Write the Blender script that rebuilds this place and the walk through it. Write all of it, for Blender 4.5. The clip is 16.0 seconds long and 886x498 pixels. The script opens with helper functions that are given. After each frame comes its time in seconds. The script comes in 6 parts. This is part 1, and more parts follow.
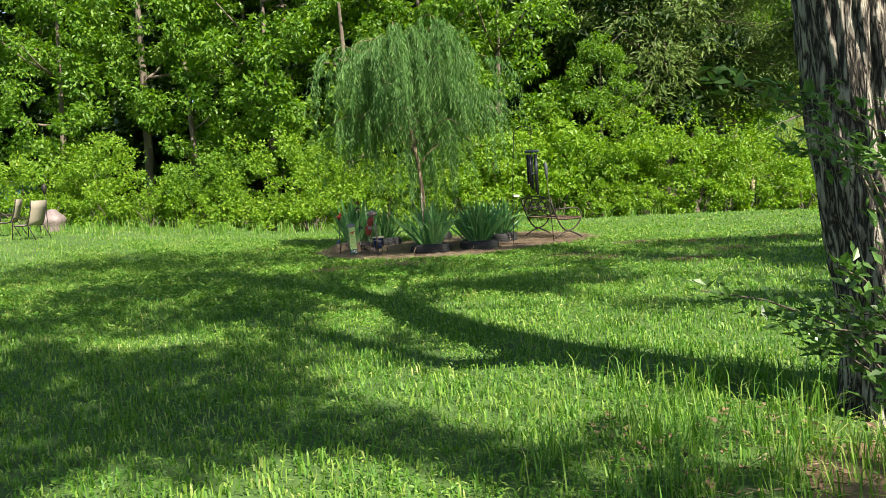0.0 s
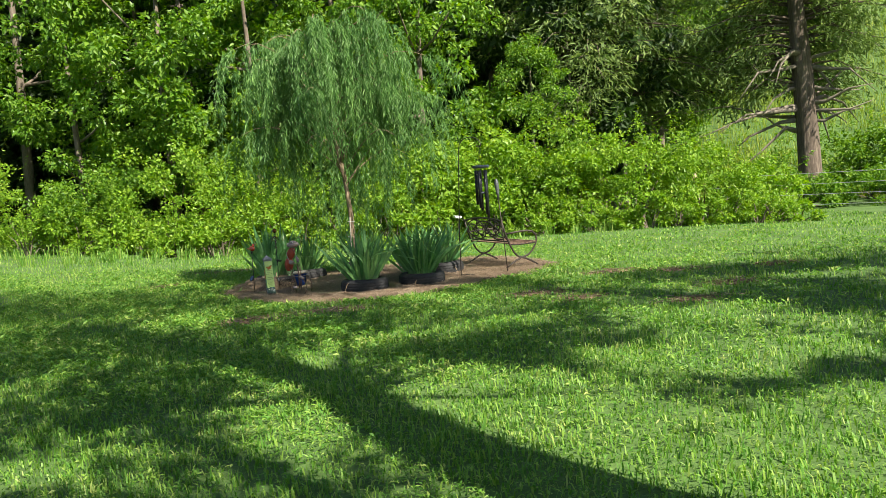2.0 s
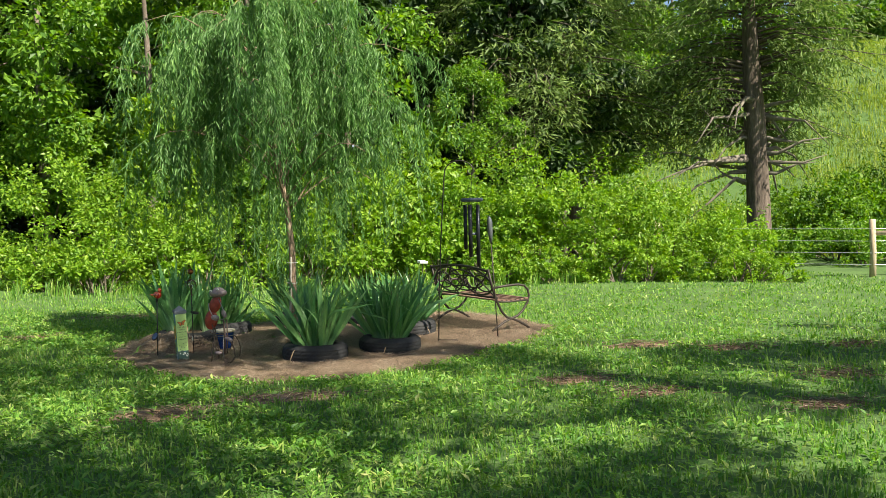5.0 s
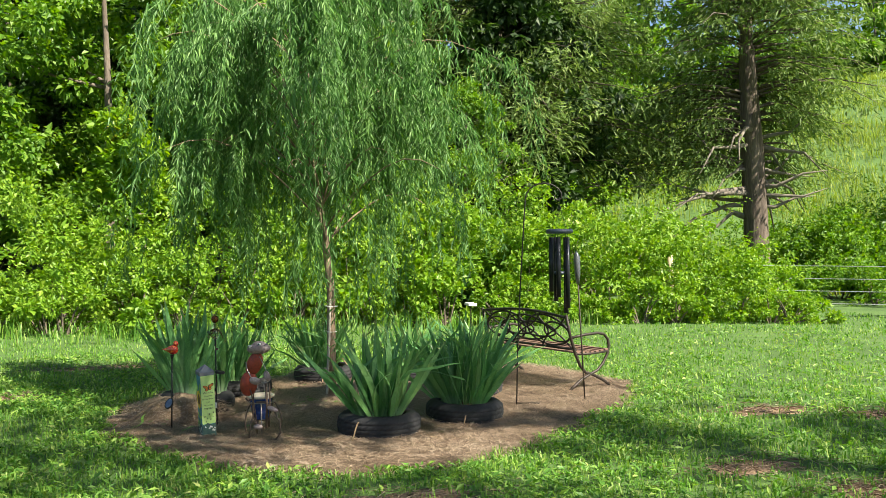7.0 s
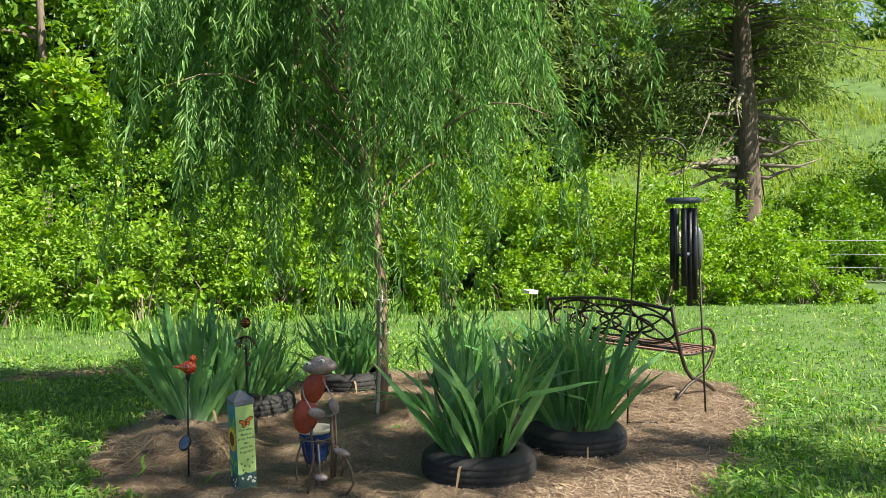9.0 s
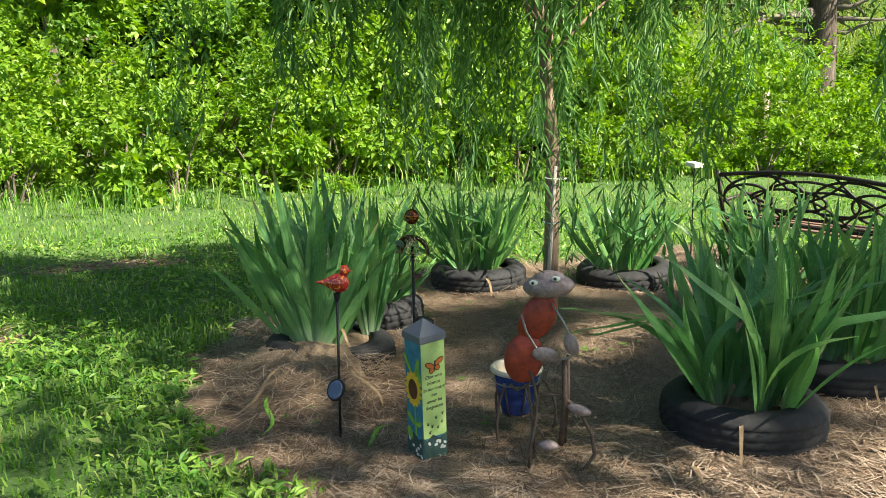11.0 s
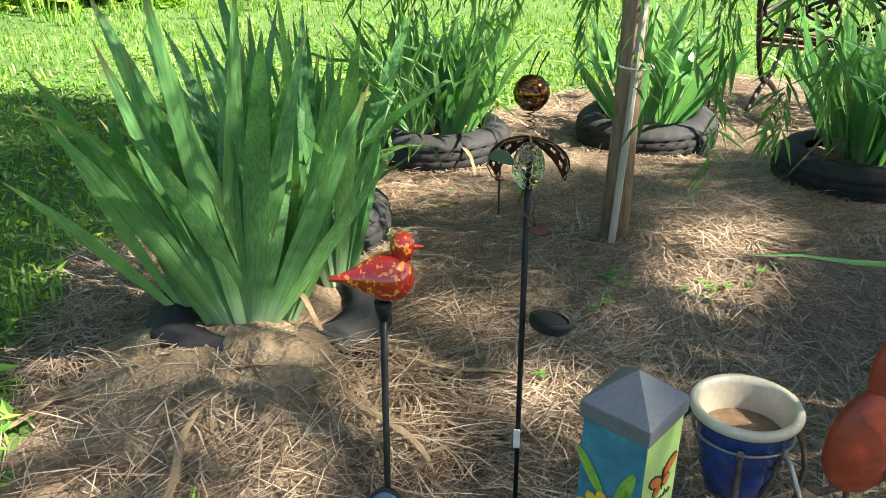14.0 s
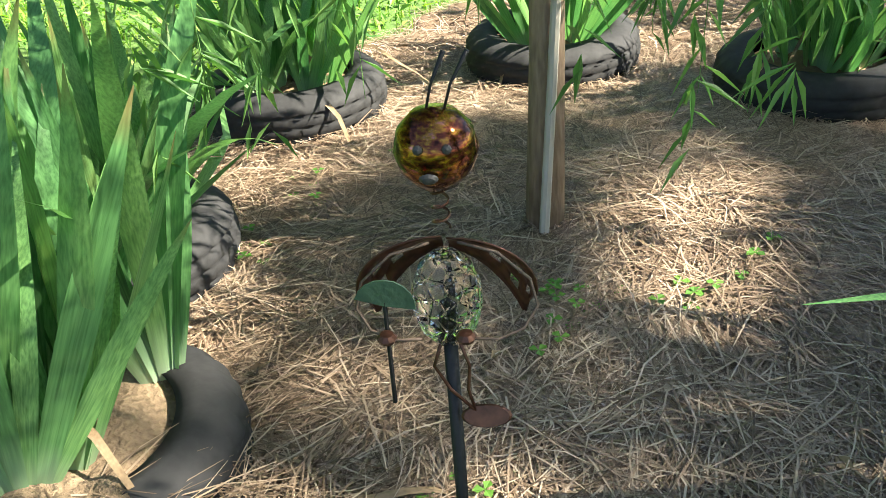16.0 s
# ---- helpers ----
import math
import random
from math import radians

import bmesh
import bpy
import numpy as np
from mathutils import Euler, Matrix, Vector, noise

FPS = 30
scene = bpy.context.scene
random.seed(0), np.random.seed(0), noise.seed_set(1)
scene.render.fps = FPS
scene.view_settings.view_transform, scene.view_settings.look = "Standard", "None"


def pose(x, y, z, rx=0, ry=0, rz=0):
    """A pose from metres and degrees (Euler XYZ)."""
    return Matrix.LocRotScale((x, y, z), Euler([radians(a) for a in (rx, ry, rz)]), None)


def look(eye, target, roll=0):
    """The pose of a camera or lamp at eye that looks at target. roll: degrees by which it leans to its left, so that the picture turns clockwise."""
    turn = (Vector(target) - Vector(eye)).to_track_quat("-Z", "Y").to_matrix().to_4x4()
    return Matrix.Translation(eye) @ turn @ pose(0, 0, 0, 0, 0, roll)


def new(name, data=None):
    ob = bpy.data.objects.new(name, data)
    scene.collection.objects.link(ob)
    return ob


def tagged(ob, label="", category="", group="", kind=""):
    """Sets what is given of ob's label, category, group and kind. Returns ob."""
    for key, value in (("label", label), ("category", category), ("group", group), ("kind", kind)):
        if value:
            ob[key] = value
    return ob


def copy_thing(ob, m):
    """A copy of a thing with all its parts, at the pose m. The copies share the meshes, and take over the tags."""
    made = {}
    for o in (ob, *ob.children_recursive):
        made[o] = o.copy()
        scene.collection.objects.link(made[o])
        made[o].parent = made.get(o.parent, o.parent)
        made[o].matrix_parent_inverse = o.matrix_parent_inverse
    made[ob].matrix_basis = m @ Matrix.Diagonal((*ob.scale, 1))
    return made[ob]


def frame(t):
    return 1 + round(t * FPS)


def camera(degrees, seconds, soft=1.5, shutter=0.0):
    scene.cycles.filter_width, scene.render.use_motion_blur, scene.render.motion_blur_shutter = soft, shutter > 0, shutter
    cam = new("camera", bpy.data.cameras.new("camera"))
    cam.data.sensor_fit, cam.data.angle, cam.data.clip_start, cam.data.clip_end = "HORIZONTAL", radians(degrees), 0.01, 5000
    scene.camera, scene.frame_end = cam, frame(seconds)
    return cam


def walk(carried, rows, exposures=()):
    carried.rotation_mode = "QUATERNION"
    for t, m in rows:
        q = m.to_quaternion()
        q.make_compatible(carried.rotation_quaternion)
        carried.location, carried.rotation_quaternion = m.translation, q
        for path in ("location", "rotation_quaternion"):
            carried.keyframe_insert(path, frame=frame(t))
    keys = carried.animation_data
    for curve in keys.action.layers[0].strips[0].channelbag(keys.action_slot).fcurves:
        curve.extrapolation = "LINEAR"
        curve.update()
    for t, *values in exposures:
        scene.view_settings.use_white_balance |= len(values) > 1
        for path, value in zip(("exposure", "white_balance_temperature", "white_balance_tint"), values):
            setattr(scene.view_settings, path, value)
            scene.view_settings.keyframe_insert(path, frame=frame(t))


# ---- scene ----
cam = camera(54.2, 16.0, soft=0.5)
PATH = [
    (0, (0.362, 1.995, 1.34), (0.332, 3.988, 1.175), -3.6),
    (0.5, (0.227, 2.684, 1.38), (0.247, 4.676, 1.195), -3.1),
    (1, (0.153, 3.315, 1.443), (0.237, 5.303, 1.242), -3.6),
    (1.5, (0.028, 3.936, 1.533), (0.154, 5.923, 1.338), -3.9),
    (2, (-0.078, 4.56, 1.568), (0.105, 6.545, 1.407), -4.4),
    (2.1, (-0.083, 4.705, 1.573), (0.127, 6.688, 1.412), -4.5),
    (2.5, (-0.135, 5.225, 1.614), (0.181, 7.195, 1.488), -4.2),
    (3, (-0.255, 5.812, 1.625), (0.106, 7.779, 1.604), -4.0),
    (3.5, (-0.363, 6.442, 1.591), (0.012, 8.406, 1.541), -2.7),
    (4, (-0.539, 6.96, 1.557), (-0.145, 8.919, 1.484), -1.7),
    (4.2, (-0.593, 7.167, 1.573), (-0.187, 9.123, 1.486), -1.6),
    (6.3, (-1.506, 9.567, 1.61), (-0.968, 11.492, 1.536), -0.2),
    (6.5, (-1.618, 9.785, 1.623), (-1.061, 11.705, 1.572), -0.2),
    (7, (-1.824, 10.381, 1.634), (-1.221, 12.287, 1.615), -0.7),
    (7.5, (-2.004, 10.974, 1.636), (-1.352, 12.864, 1.622), -0.7),
    (8, (-2.142, 11.545, 1.615), (-1.453, 13.422, 1.566), -0.9),
    (8.5, (-2.209, 12.136, 1.615), (-1.485, 14.0, 1.557), -1.0),
    (9, (-2.34, 12.766, 1.641), (-1.589, 14.618, 1.559), -0.8),
    (9.5, (-2.373, 13.324, 1.626), (-1.658, 15.19, 1.541), -0.9),
    (10, (-2.466, 13.877, 1.599), (-1.821, 15.756, 1.363), 0.2),
    (10.2, (-2.529, 14.073, 1.596), (-1.868, 15.937, 1.302), 0.3),
    (12.3, (-2.915, 16.04, 1.444), (-2.058, 17.736, 0.821), -2.1),
    (12.5, (-2.925, 16.238, 1.423), (-2.035, 17.887, 0.727), -1.4),
    (13, (-2.846, 16.641, 1.404), (-1.889, 18.248, 0.695), -2.2),
    (13.5, (-2.671, 16.92, 1.381), (-1.648, 18.48, 0.659), -2.5),
    (14, (-2.473, 17.173, 1.339), (-1.43, 18.676, 0.53), 0.0),
    (14.5, (-2.359, 17.477, 1.275), (-1.317, 18.904, 0.338), 0.2),
    (15, (-2.216, 17.643, 1.275), (-1.119, 19.01, 0.311), -1.5),
    (15.5, (-1.96, 17.83, 1.286), (-0.814, 19.147, 0.311), -4.5),
    (16, (-1.864, 17.909, 1.234), (-0.705, 19.184, 0.219), -4.3),
]
walk(cam, [(t, look(eye, target, roll)) for t, eye, target, roll in PATH],
     exposures=[(0, 1.34), (2.5, 1.38), (4, 1.3), (7, 1.56), (10, 1.56), (12.5, 1.98), (14, 2.3), (15, 2.75), (16, 2.55)])

# ---- light ----
SUN_TO = Vector((0.6, -0.8, 1.0)).normalized()      # towards the sun, high behind the walk's right
world = bpy.data.worlds.new("sky")
scene.world = world
world.use_nodes = True
wn = world.node_tree.nodes
sky = wn.new("ShaderNodeTexSky")
sky.sky_type = "NISHITA"
sky.sun_disc = False
sky.sun_elevation = math.asin(SUN_TO.z)
sky.sun_rotation = math.atan2(SUN_TO.x, SUN_TO.y)
wn["Background"].inputs["Strength"].default_value = 0.058
world.node_tree.links.new(sky.outputs[0], wn["Background"].inputs[0])
sun = new("sun", bpy.data.lights.new("sun", "SUN"))
sun.data.energy, sun.data.angle, sun.data.color = 5.0, radians(0.6), (1.0, 0.93, 0.78)
sun.matrix_world = look(SUN_TO * 60, (0, 0, 0))

# ---- materials ----
MATS = {}


def node_material(name):
    m = bpy.data.materials.new(name)
    m.use_nodes = True
    return m, m.node_tree.nodes, m.node_tree.links, m.node_tree.nodes["Principled BSDF"]


def ramp(nt, stops):
    r = nt.new("ShaderNodeValToRGB")
    while len(r.color_ramp.elements) < len(stops):
        r.color_ramp.elements.new(0.5)
    for e, (at, c) in zip(r.color_ramp.elements, stops):
        e.position, e.color = at, (*c, 1)
    return r


def surface(name, stops, scale=8.0, fine=60.0, rough=0.7, metal=0.0, bump=0.3, stretch=(1, 1, 1), spec=0.5, dist=0.01):
    """Painted, woody, earthy or metal surface: noise at two scales in colour and relief."""
    m, nt, ln, p = node_material(name)
    tc = nt.new("ShaderNodeTexCoord")
    mp = nt.new("ShaderNodeMapping")
    mp.inputs["Scale"].default_value = stretch
    ln.new(tc.outputs["Object"], mp.inputs[0])
    a, b = nt.new("ShaderNodeTexNoise"), nt.new("ShaderNodeTexNoise")
    a.inputs["Scale"].default_value, a.inputs["Detail"].default_value = scale, 5
    b.inputs["Scale"].default_value, b.inputs["Detail"].default_value = fine, 4
    ln.new(mp.outputs[0], a.inputs["Vector"])
    ln.new(mp.outputs[0], b.inputs["Vector"])
    mix = nt.new("ShaderNodeMath")
    mix.operation = "MULTIPLY_ADD"
    mix.inputs[1].default_value, mix.inputs[2].default_value = 0.45, 0.0
    ln.new(b.outputs["Fac"], mix.inputs[0])
    add = nt.new("ShaderNodeMath")
    add.operation = "MULTIPLY_ADD"
    add.inputs[1].default_value = 0.55
    ln.new(a.outputs["Fac"], add.inputs[0])
    ln.new(mix.outputs[0], add.inputs[2])
    r = ramp(nt, stops)
    ln.new(add.outputs[0], r.inputs[0])
    ln.new(r.outputs[0], p.inputs["Base Color"])
    p.inputs["Roughness"].default_value, p.inputs["Metallic"].default_value = rough, metal
    p.inputs["Specular IOR Level"].default_value = spec
    if bump:
        bp = nt.new("ShaderNodeBump")
        bp.inputs["Strength"].default_value, bp.inputs["Distance"].default_value = bump, dist
        ln.new(add.outputs[0], bp.inputs["Height"])
        ln.new(bp.outputs[0], p.inputs["Normal"])
    MATS[name] = m
    return m


def leafy(name, stops, through_light=0.35, rough=0.45, per_object=False, spec=0.4):
    """Leaf: colour differs from leaf to leaf, and light shines through."""
    m, nt, ln, p = node_material(name)
    if per_object:
        src = nt.new("ShaderNodeObjectInfo").outputs["Random"]
    else:
        src = nt.new("ShaderNodeNewGeometry").outputs["Random Per Island"]
    r = ramp(nt, stops)
    tc = nt.new("ShaderNodeTexCoord")
    big = nt.new("ShaderNodeTexNoise")
    big.inputs["Scale"].default_value = 1.2 if not per_object else 9.0
    ln.new(tc.outputs["Object"], big.inputs["Vector"])
    f = nt.new("ShaderNodeMath")
    f.operation = "MULTIPLY_ADD"
    f.inputs[1].default_value = 0.6
    ln.new(src, f.inputs[0])
    g = nt.new("ShaderNodeMath")
    g.operation = "MULTIPLY"
    g.inputs[1].default_value = 0.42
    ln.new(big.outputs["Fac"], g.inputs[0])
    ln.new(g.outputs[0], f.inputs[2])
    ln.new(f.outputs[0], r.inputs[0])
    ln.new(r.outputs[0], p.inputs["Base Color"])
    p.inputs["Roughness"].default_value = rough
    p.inputs["Specular IOR Level"].default_value = spec
    t = nt.new("ShaderNodeBsdfTranslucent")
    hs = nt.new("ShaderNodeHueSaturation")
    hs.inputs["Saturation"].default_value, hs.inputs["Value"].default_value = 1.15, 1.5
    ln.new(r.outputs[0], hs.inputs["Color"])
    ln.new(hs.outputs[0], t.inputs[0])
    mx = nt.new("ShaderNodeMixShader")
    mx.inputs[0].default_value = through_light
    ln.new(p.outputs[0], mx.inputs[1])
    ln.new(t.outputs[0], mx.inputs[2])
    ln.new(mx.outputs[0], nt["Material Output"].inputs[0])
    MATS[name] = m
    return m


M_LAWN = surface("lawn_soil", [(0.25, (0.03, 0.06, 0.012)), (0.5, (0.06, 0.12, 0.02)), (0.7, (0.10, 0.17, 0.035))], 1.3, 40, 0.95, bump=0.6, dist=0.03)
M_MULCH = surface("pine_straw_mulch", [(0.25, (0.05, 0.032, 0.02)), (0.45, (0.13, 0.085, 0.052)), (0.6, (0.22, 0.15, 0.095)), (0.75, (0.34, 0.25, 0.165))], 5, 70, 0.95, bump=0.9, dist=0.02)
M_SAND = surface("sandy_soil", [(0.25, (0.10, 0.068, 0.042)), (0.5, (0.22, 0.155, 0.095)), (0.7, (0.34, 0.25, 0.155))], 9, 70, 0.95, bump=1.0, dist=0.04)
M_DIRT = surface("bare_dirt", [(0.25, (0.10, 0.06, 0.035)), (0.5, (0.20, 0.13, 0.075)), (0.75, (0.30, 0.21, 0.12))], 4, 50, 0.95, bump=0.8, dist=0.02)
M_GRASS = leafy("grass_blades", [(0.0, (0.045, 0.14, 0.02)), (0.4, (0.105, 0.24, 0.032)), (0.72, (0.22, 0.35, 0.055)), (0.9, (0.42, 0.43, 0.16)), (1.0, (0.5, 0.44, 0.22))], 0.35, 0.5)
M_MEADOW = leafy("meadow_grass", [(0.0, (0.12, 0.20, 0.02)), (0.5, (0.22, 0.30, 0.04)), (1.0, (0.36, 0.36, 0.09))], 0.4, 0.6)
M_BRUSH = leafy("brush_leaves", [(0.0, (0.07, 0.16, 0.012)), (0.45, (0.15, 0.28, 0.022)), (0.8, (0.25, 0.37, 0.035)), (1.0, (0.38, 0.42, 0.06))], 0.4, 0.45)
M_WOODS = leafy("woodland_leaves", [(0.0, (0.04, 0.11, 0.012)), (0.45, (0.10, 0.21, 0.02)), (0.85, (0.20, 0.32, 0.032)), (1.0, (0.30, 0.38, 0.05))], 0.4, 0.45)
# woodland leaf with the shade of the deep woods put into its colour
M_SHADELEAF = leafy("deep_woods_shade_leaves", [(0.0, (0.012, 0.03, 0.006)), (0.6, (0.026, 0.06, 0.01)), (1.0, (0.05, 0.10, 0.016))], 0.3, 0.55)
M_WILLOW = leafy("willow_leaves", [(0.0, (0.055, 0.14, 0.038)), (0.5, (0.11, 0.23, 0.062)), (0.85, (0.19, 0.33, 0.09)), (1.0, (0.30, 0.42, 0.11))], 0.35, 0.55)
M_CEDAR = leafy("cedar_foliage", [(0.0, (0.06, 0.11, 0.03)), (0.5, (0.13, 0.20, 0.05)), (0.85, (0.22, 0.29, 0.08)), (1.0, (0.34, 0.37, 0.15))], 0.35, 0.6)
M_IRIS = leafy("iris_leaves", [(0.0, (0.055, 0.155, 0.055)), (0.45, (0.115, 0.27, 0.09)), (0.8, (0.19, 0.36, 0.115)), (1.0, (0.34, 0.45, 0.13))], 0.3, 0.36, per_object=True)


def dress_iris(m):
    """Pale leaf bases, fine lengthwise veins and browned tips."""
    nt, ln = m.node_tree.nodes, m.node_tree.links
    p = nt["Principled BSDF"]
    base = p.inputs["Base Color"].links[0].from_socket
    tc, sep, mp, no = nt.new("ShaderNodeTexCoord"), nt.new("ShaderNodeSeparateXYZ"), nt.new("ShaderNodeMapping"), nt.new("ShaderNodeTexNoise")
    ln.new(tc.outputs["Object"], sep.inputs[0])
    mp.inputs["Scale"].default_value = (260, 260, 2.2)
    ln.new(tc.outputs["Object"], mp.inputs[0])
    ln.new(mp.outputs[0], no.inputs["Vector"])
    no.inputs["Scale"].default_value, no.inputs["Detail"].default_value = 1.0, 3
    veins = ramp(nt, [(0.32, (0.40, 0.46, 0.46)), (0.5, (0.85, 0.87, 0.86)), (0.68, (1.3, 1.25, 1.22))])
    ln.new(no.outputs["Fac"], veins.inputs[0])
    mul = nt.new("ShaderNodeMix")
    mul.data_type, mul.blend_type = "RGBA", "MULTIPLY"
    mul.inputs[0].default_value = 1.0
    ln.new(base, mul.inputs[6])
    ln.new(veins.outputs[0], mul.inputs[7])
    along = ramp(nt, [(0.0, (0.9, 0.9, 0.9)), (0.05, (0.5, 0.5, 0.5)), (0.17, (0, 0, 0)), (1.0, (0, 0, 0))])
    ln.new(sep.outputs["Z"], along.inputs[0])
    pale = nt.new("ShaderNodeMix")
    pale.data_type = "RGBA"
    ln.new(along.outputs[0], pale.inputs[0])
    ln.new(mul.outputs[2], pale.inputs[6])
    pale.inputs[7].default_value = (0.40, 0.50, 0.34, 1)
    tips = ramp(nt, [(0.0, (0, 0, 0)), (0.86, (0, 0, 0)), (0.95, (0.75, 0.75, 0.75)), (1.0, (1, 1, 1))])
    ln.new(sep.outputs["Z"], tips.inputs[0])
    brown = nt.new("ShaderNodeMix")
    brown.data_type = "RGBA"
    ln.new(tips.outputs[0], brown.inputs[0])
    ln.new(pale.outputs[2], brown.inputs[6])
    brown.inputs[7].default_value = (0.26, 0.17, 0.07, 1)
    ln.new(brown.outputs[2], p.inputs["Base Color"])


dress_iris(M_IRIS)
M_YELLOW = leafy("yellowing_leaves", [(0.0, (0.30, 0.32, 0.03)), (1.0, (0.55, 0.48, 0.04))], 0.4, 0.5)
M_PRIVET = leafy("privet_leaves", [(0.0, (0.05, 0.11, 0.02)), (0.6, (0.09, 0.18, 0.04)), (1.0, (0.16, 0.26, 0.07))], 0.25, 0.3)


def bark_plates(name, scale, stretch, dark, mid, light):
    """Bark split by dark fissures into long uneven plates."""
    m, nt, ln, p = node_material(name)
    tc, mp, no, vo = nt.new("ShaderNodeTexCoord"), nt.new("ShaderNodeMapping"), nt.new("ShaderNodeTexNoise"), nt.new("ShaderNodeTexVoronoi")
    mp.inputs["Scale"].default_value = (1, 1, stretch)
    no.inputs["Scale"].default_value, no.inputs["Detail"].default_value = 18, 6
    ln.new(tc.outputs["Object"], mp.inputs[0])
    ln.new(mp.outputs[0], no.inputs["Vector"])
    mixv = nt.new("ShaderNodeMix")
    mixv.data_type = "VECTOR"
    mixv.inputs[0].default_value = 0.12
    ln.new(mp.outputs[0], mixv.inputs[4])
    ln.new(no.outputs["Color"], mixv.inputs[5])
    vo.feature = "DISTANCE_TO_EDGE"
    vo.inputs["Scale"].default_value = scale
    ln.new(mixv.outputs[1], vo.inputs["Vector"])
    mul = nt.new("ShaderNodeMath")
    mul.operation = "MULTIPLY"
    ln.new(vo.outputs["Distance"], mul.inputs[0])
    ln.new(no.outputs["Fac"], mul.inputs[1])
    r = ramp(nt, [(0.0, dark), (0.02, dark), (0.06, mid), (0.15, light)])
    ln.new(mul.outputs[0], r.inputs[0])
    ln.new(r.outputs[0], p.inputs["Base Color"])
    bp = nt.new("ShaderNodeBump")
    bp.inputs["Strength"].default_value, bp.inputs["Distance"].default_value = 1.0, 0.08
    ln.new(mul.outputs[0], bp.inputs["Height"])
    ln.new(bp.outputs[0], p.inputs["Normal"])
    p.inputs["Roughness"].default_value = 0.95
    return m


M_OAKBARK = bark_plates("oak_bark", 26, 0.16, (0.022, 0.018, 0.015), (0.13, 0.105, 0.085), (0.42, 0.37, 0.31))
M_BARK = surface("grey_bark", [(0.28, (0.05, 0.04, 0.03)), (0.5, (0.14, 0.11, 0.085)), (0.75, (0.26, 0.22, 0.18))], 6, 40, 0.95, bump=1.0, stretch=(1, 1, 0.2), dist=0.03)
M_CEDARBARK = surface("cedar_bark", [(0.28, (0.03, 0.023, 0.018)), (0.5, (0.10, 0.075, 0.058)), (0.75, (0.24, 0.19, 0.15))], 7, 40, 0.95, bump=1.0, stretch=(1, 1, 0.12), dist=0.03)
M_DEADWOOD = surface("dead_wood", [(0.25, (0.08, 0.065, 0.05)), (0.7, (0.22, 0.19, 0.15))], 8, 60, 0.9, bump=0.6, stretch=(1, 1, 0.2))
M_WILLOWBARK = surface("willow_bark", [(0.28, (0.10, 0.065, 0.04)), (0.5, (0.24, 0.17, 0.11)), (0.75, (0.40, 0.31, 0.21))], 14, 80, 0.9, bump=1.0, stretch=(1, 1, 0.18), dist=0.01)

# ---- helpers ----
rng = np.random.default_rng(7)


def mesh_of(name, verts, faces, material, smooth=False):
    me = bpy.data.meshes.new(name)
    me.from_pydata(verts, [], faces)
    me.materials.append(material)
    if smooth:
        me.polygons.foreach_set("use_smooth", np.ones(len(me.polygons), dtype=bool))
    return me


def link(name, me, parent=None, label="", m=None):
    ob = new(name, me)
    if parent is not None:
        ob.parent = parent
    if m is not None:
        ob.matrix_basis = m
    if label:
        tagged(ob, label)
    return ob


def part(name, bm, material, parent=None, label="", smooth=False, m=None):
    me = bpy.data.meshes.new(name)
    bm.to_mesh(me)
    bm.free()
    me.materials.append(material)
    if smooth:
        me.polygons.foreach_set("use_smooth", np.ones(len(me.polygons), dtype=bool))
    return link(name, me, parent, label, m)


def thing(name, m, label, category, group="", kind=""):
    ob = new(name)
    ob.empty_display_size = 0.1
    ob.matrix_basis = m
    return tagged(ob, label, category, group, kind)


def box(bm, sx, sy, sz, m=Matrix(), bevel=0.0):
    r = bmesh.ops.create_cube(bm, size=1, matrix=m @ Matrix.Diagonal((sx, sy, sz, 1)))
    if bevel:
        edges = list({e for v in r["verts"] for e in v.link_edges})
        bmesh.ops.bevel(bm, geom=edges, offset=bevel, segments=2, affect="EDGES", profile=0.6)


def tube(bm, pts, radii, sides=8, cap=True):
    """A bent, tapering round bar along pts."""
    pts = [Vector(p) for p in pts]
    if not hasattr(radii, "__len__"):
        radii = [radii] * len(pts)
    rings, ref = [], None
    for i, p in enumerate(pts):
        d = (pts[min(i + 1, len(pts) - 1)] - pts[max(i - 1, 0)]).normalized()
        if ref is None:
            ref = d.orthogonal().normalized()
        ref = (ref - d * ref.dot(d)).normalized()
        side = d.cross(ref)
        rings.append([bm.verts.new(p + radii[i] * (math.cos(a) * ref + math.sin(a) * side))
                      for a in (2 * math.pi * k / sides for k in range(sides))])
    for a, b in zip(rings, rings[1:]):
        for k in range(sides):
            bm.faces.new((a[k], a[(k + 1) % sides], b[(k + 1) % sides], b[k]))
    if cap:
        bm.faces.new(rings[0][::-1])
        bm.faces.new(rings[-1])


def lathe(bm, profile, sides=32, m=Matrix()):
    """A turned shape from (radius, height) pairs."""
    rings = []
    for r, z in profile:
        rings.append([bm.verts.new(m @ Vector((r * math.cos(2 * math.pi * k / sides), r * math.sin(2 * math.pi * k / sides), z))) for k in range(sides)])
    for a, b in zip(rings, rings[1:]):
        for k in range(sides):
            bm.faces.new((a[k], a[(k + 1) % sides], b[(k + 1) % sides], b[k]))
    return rings


def unit(a):
    return a / np.maximum(np.linalg.norm(a, axis=1, keepdims=True), 1e-9)


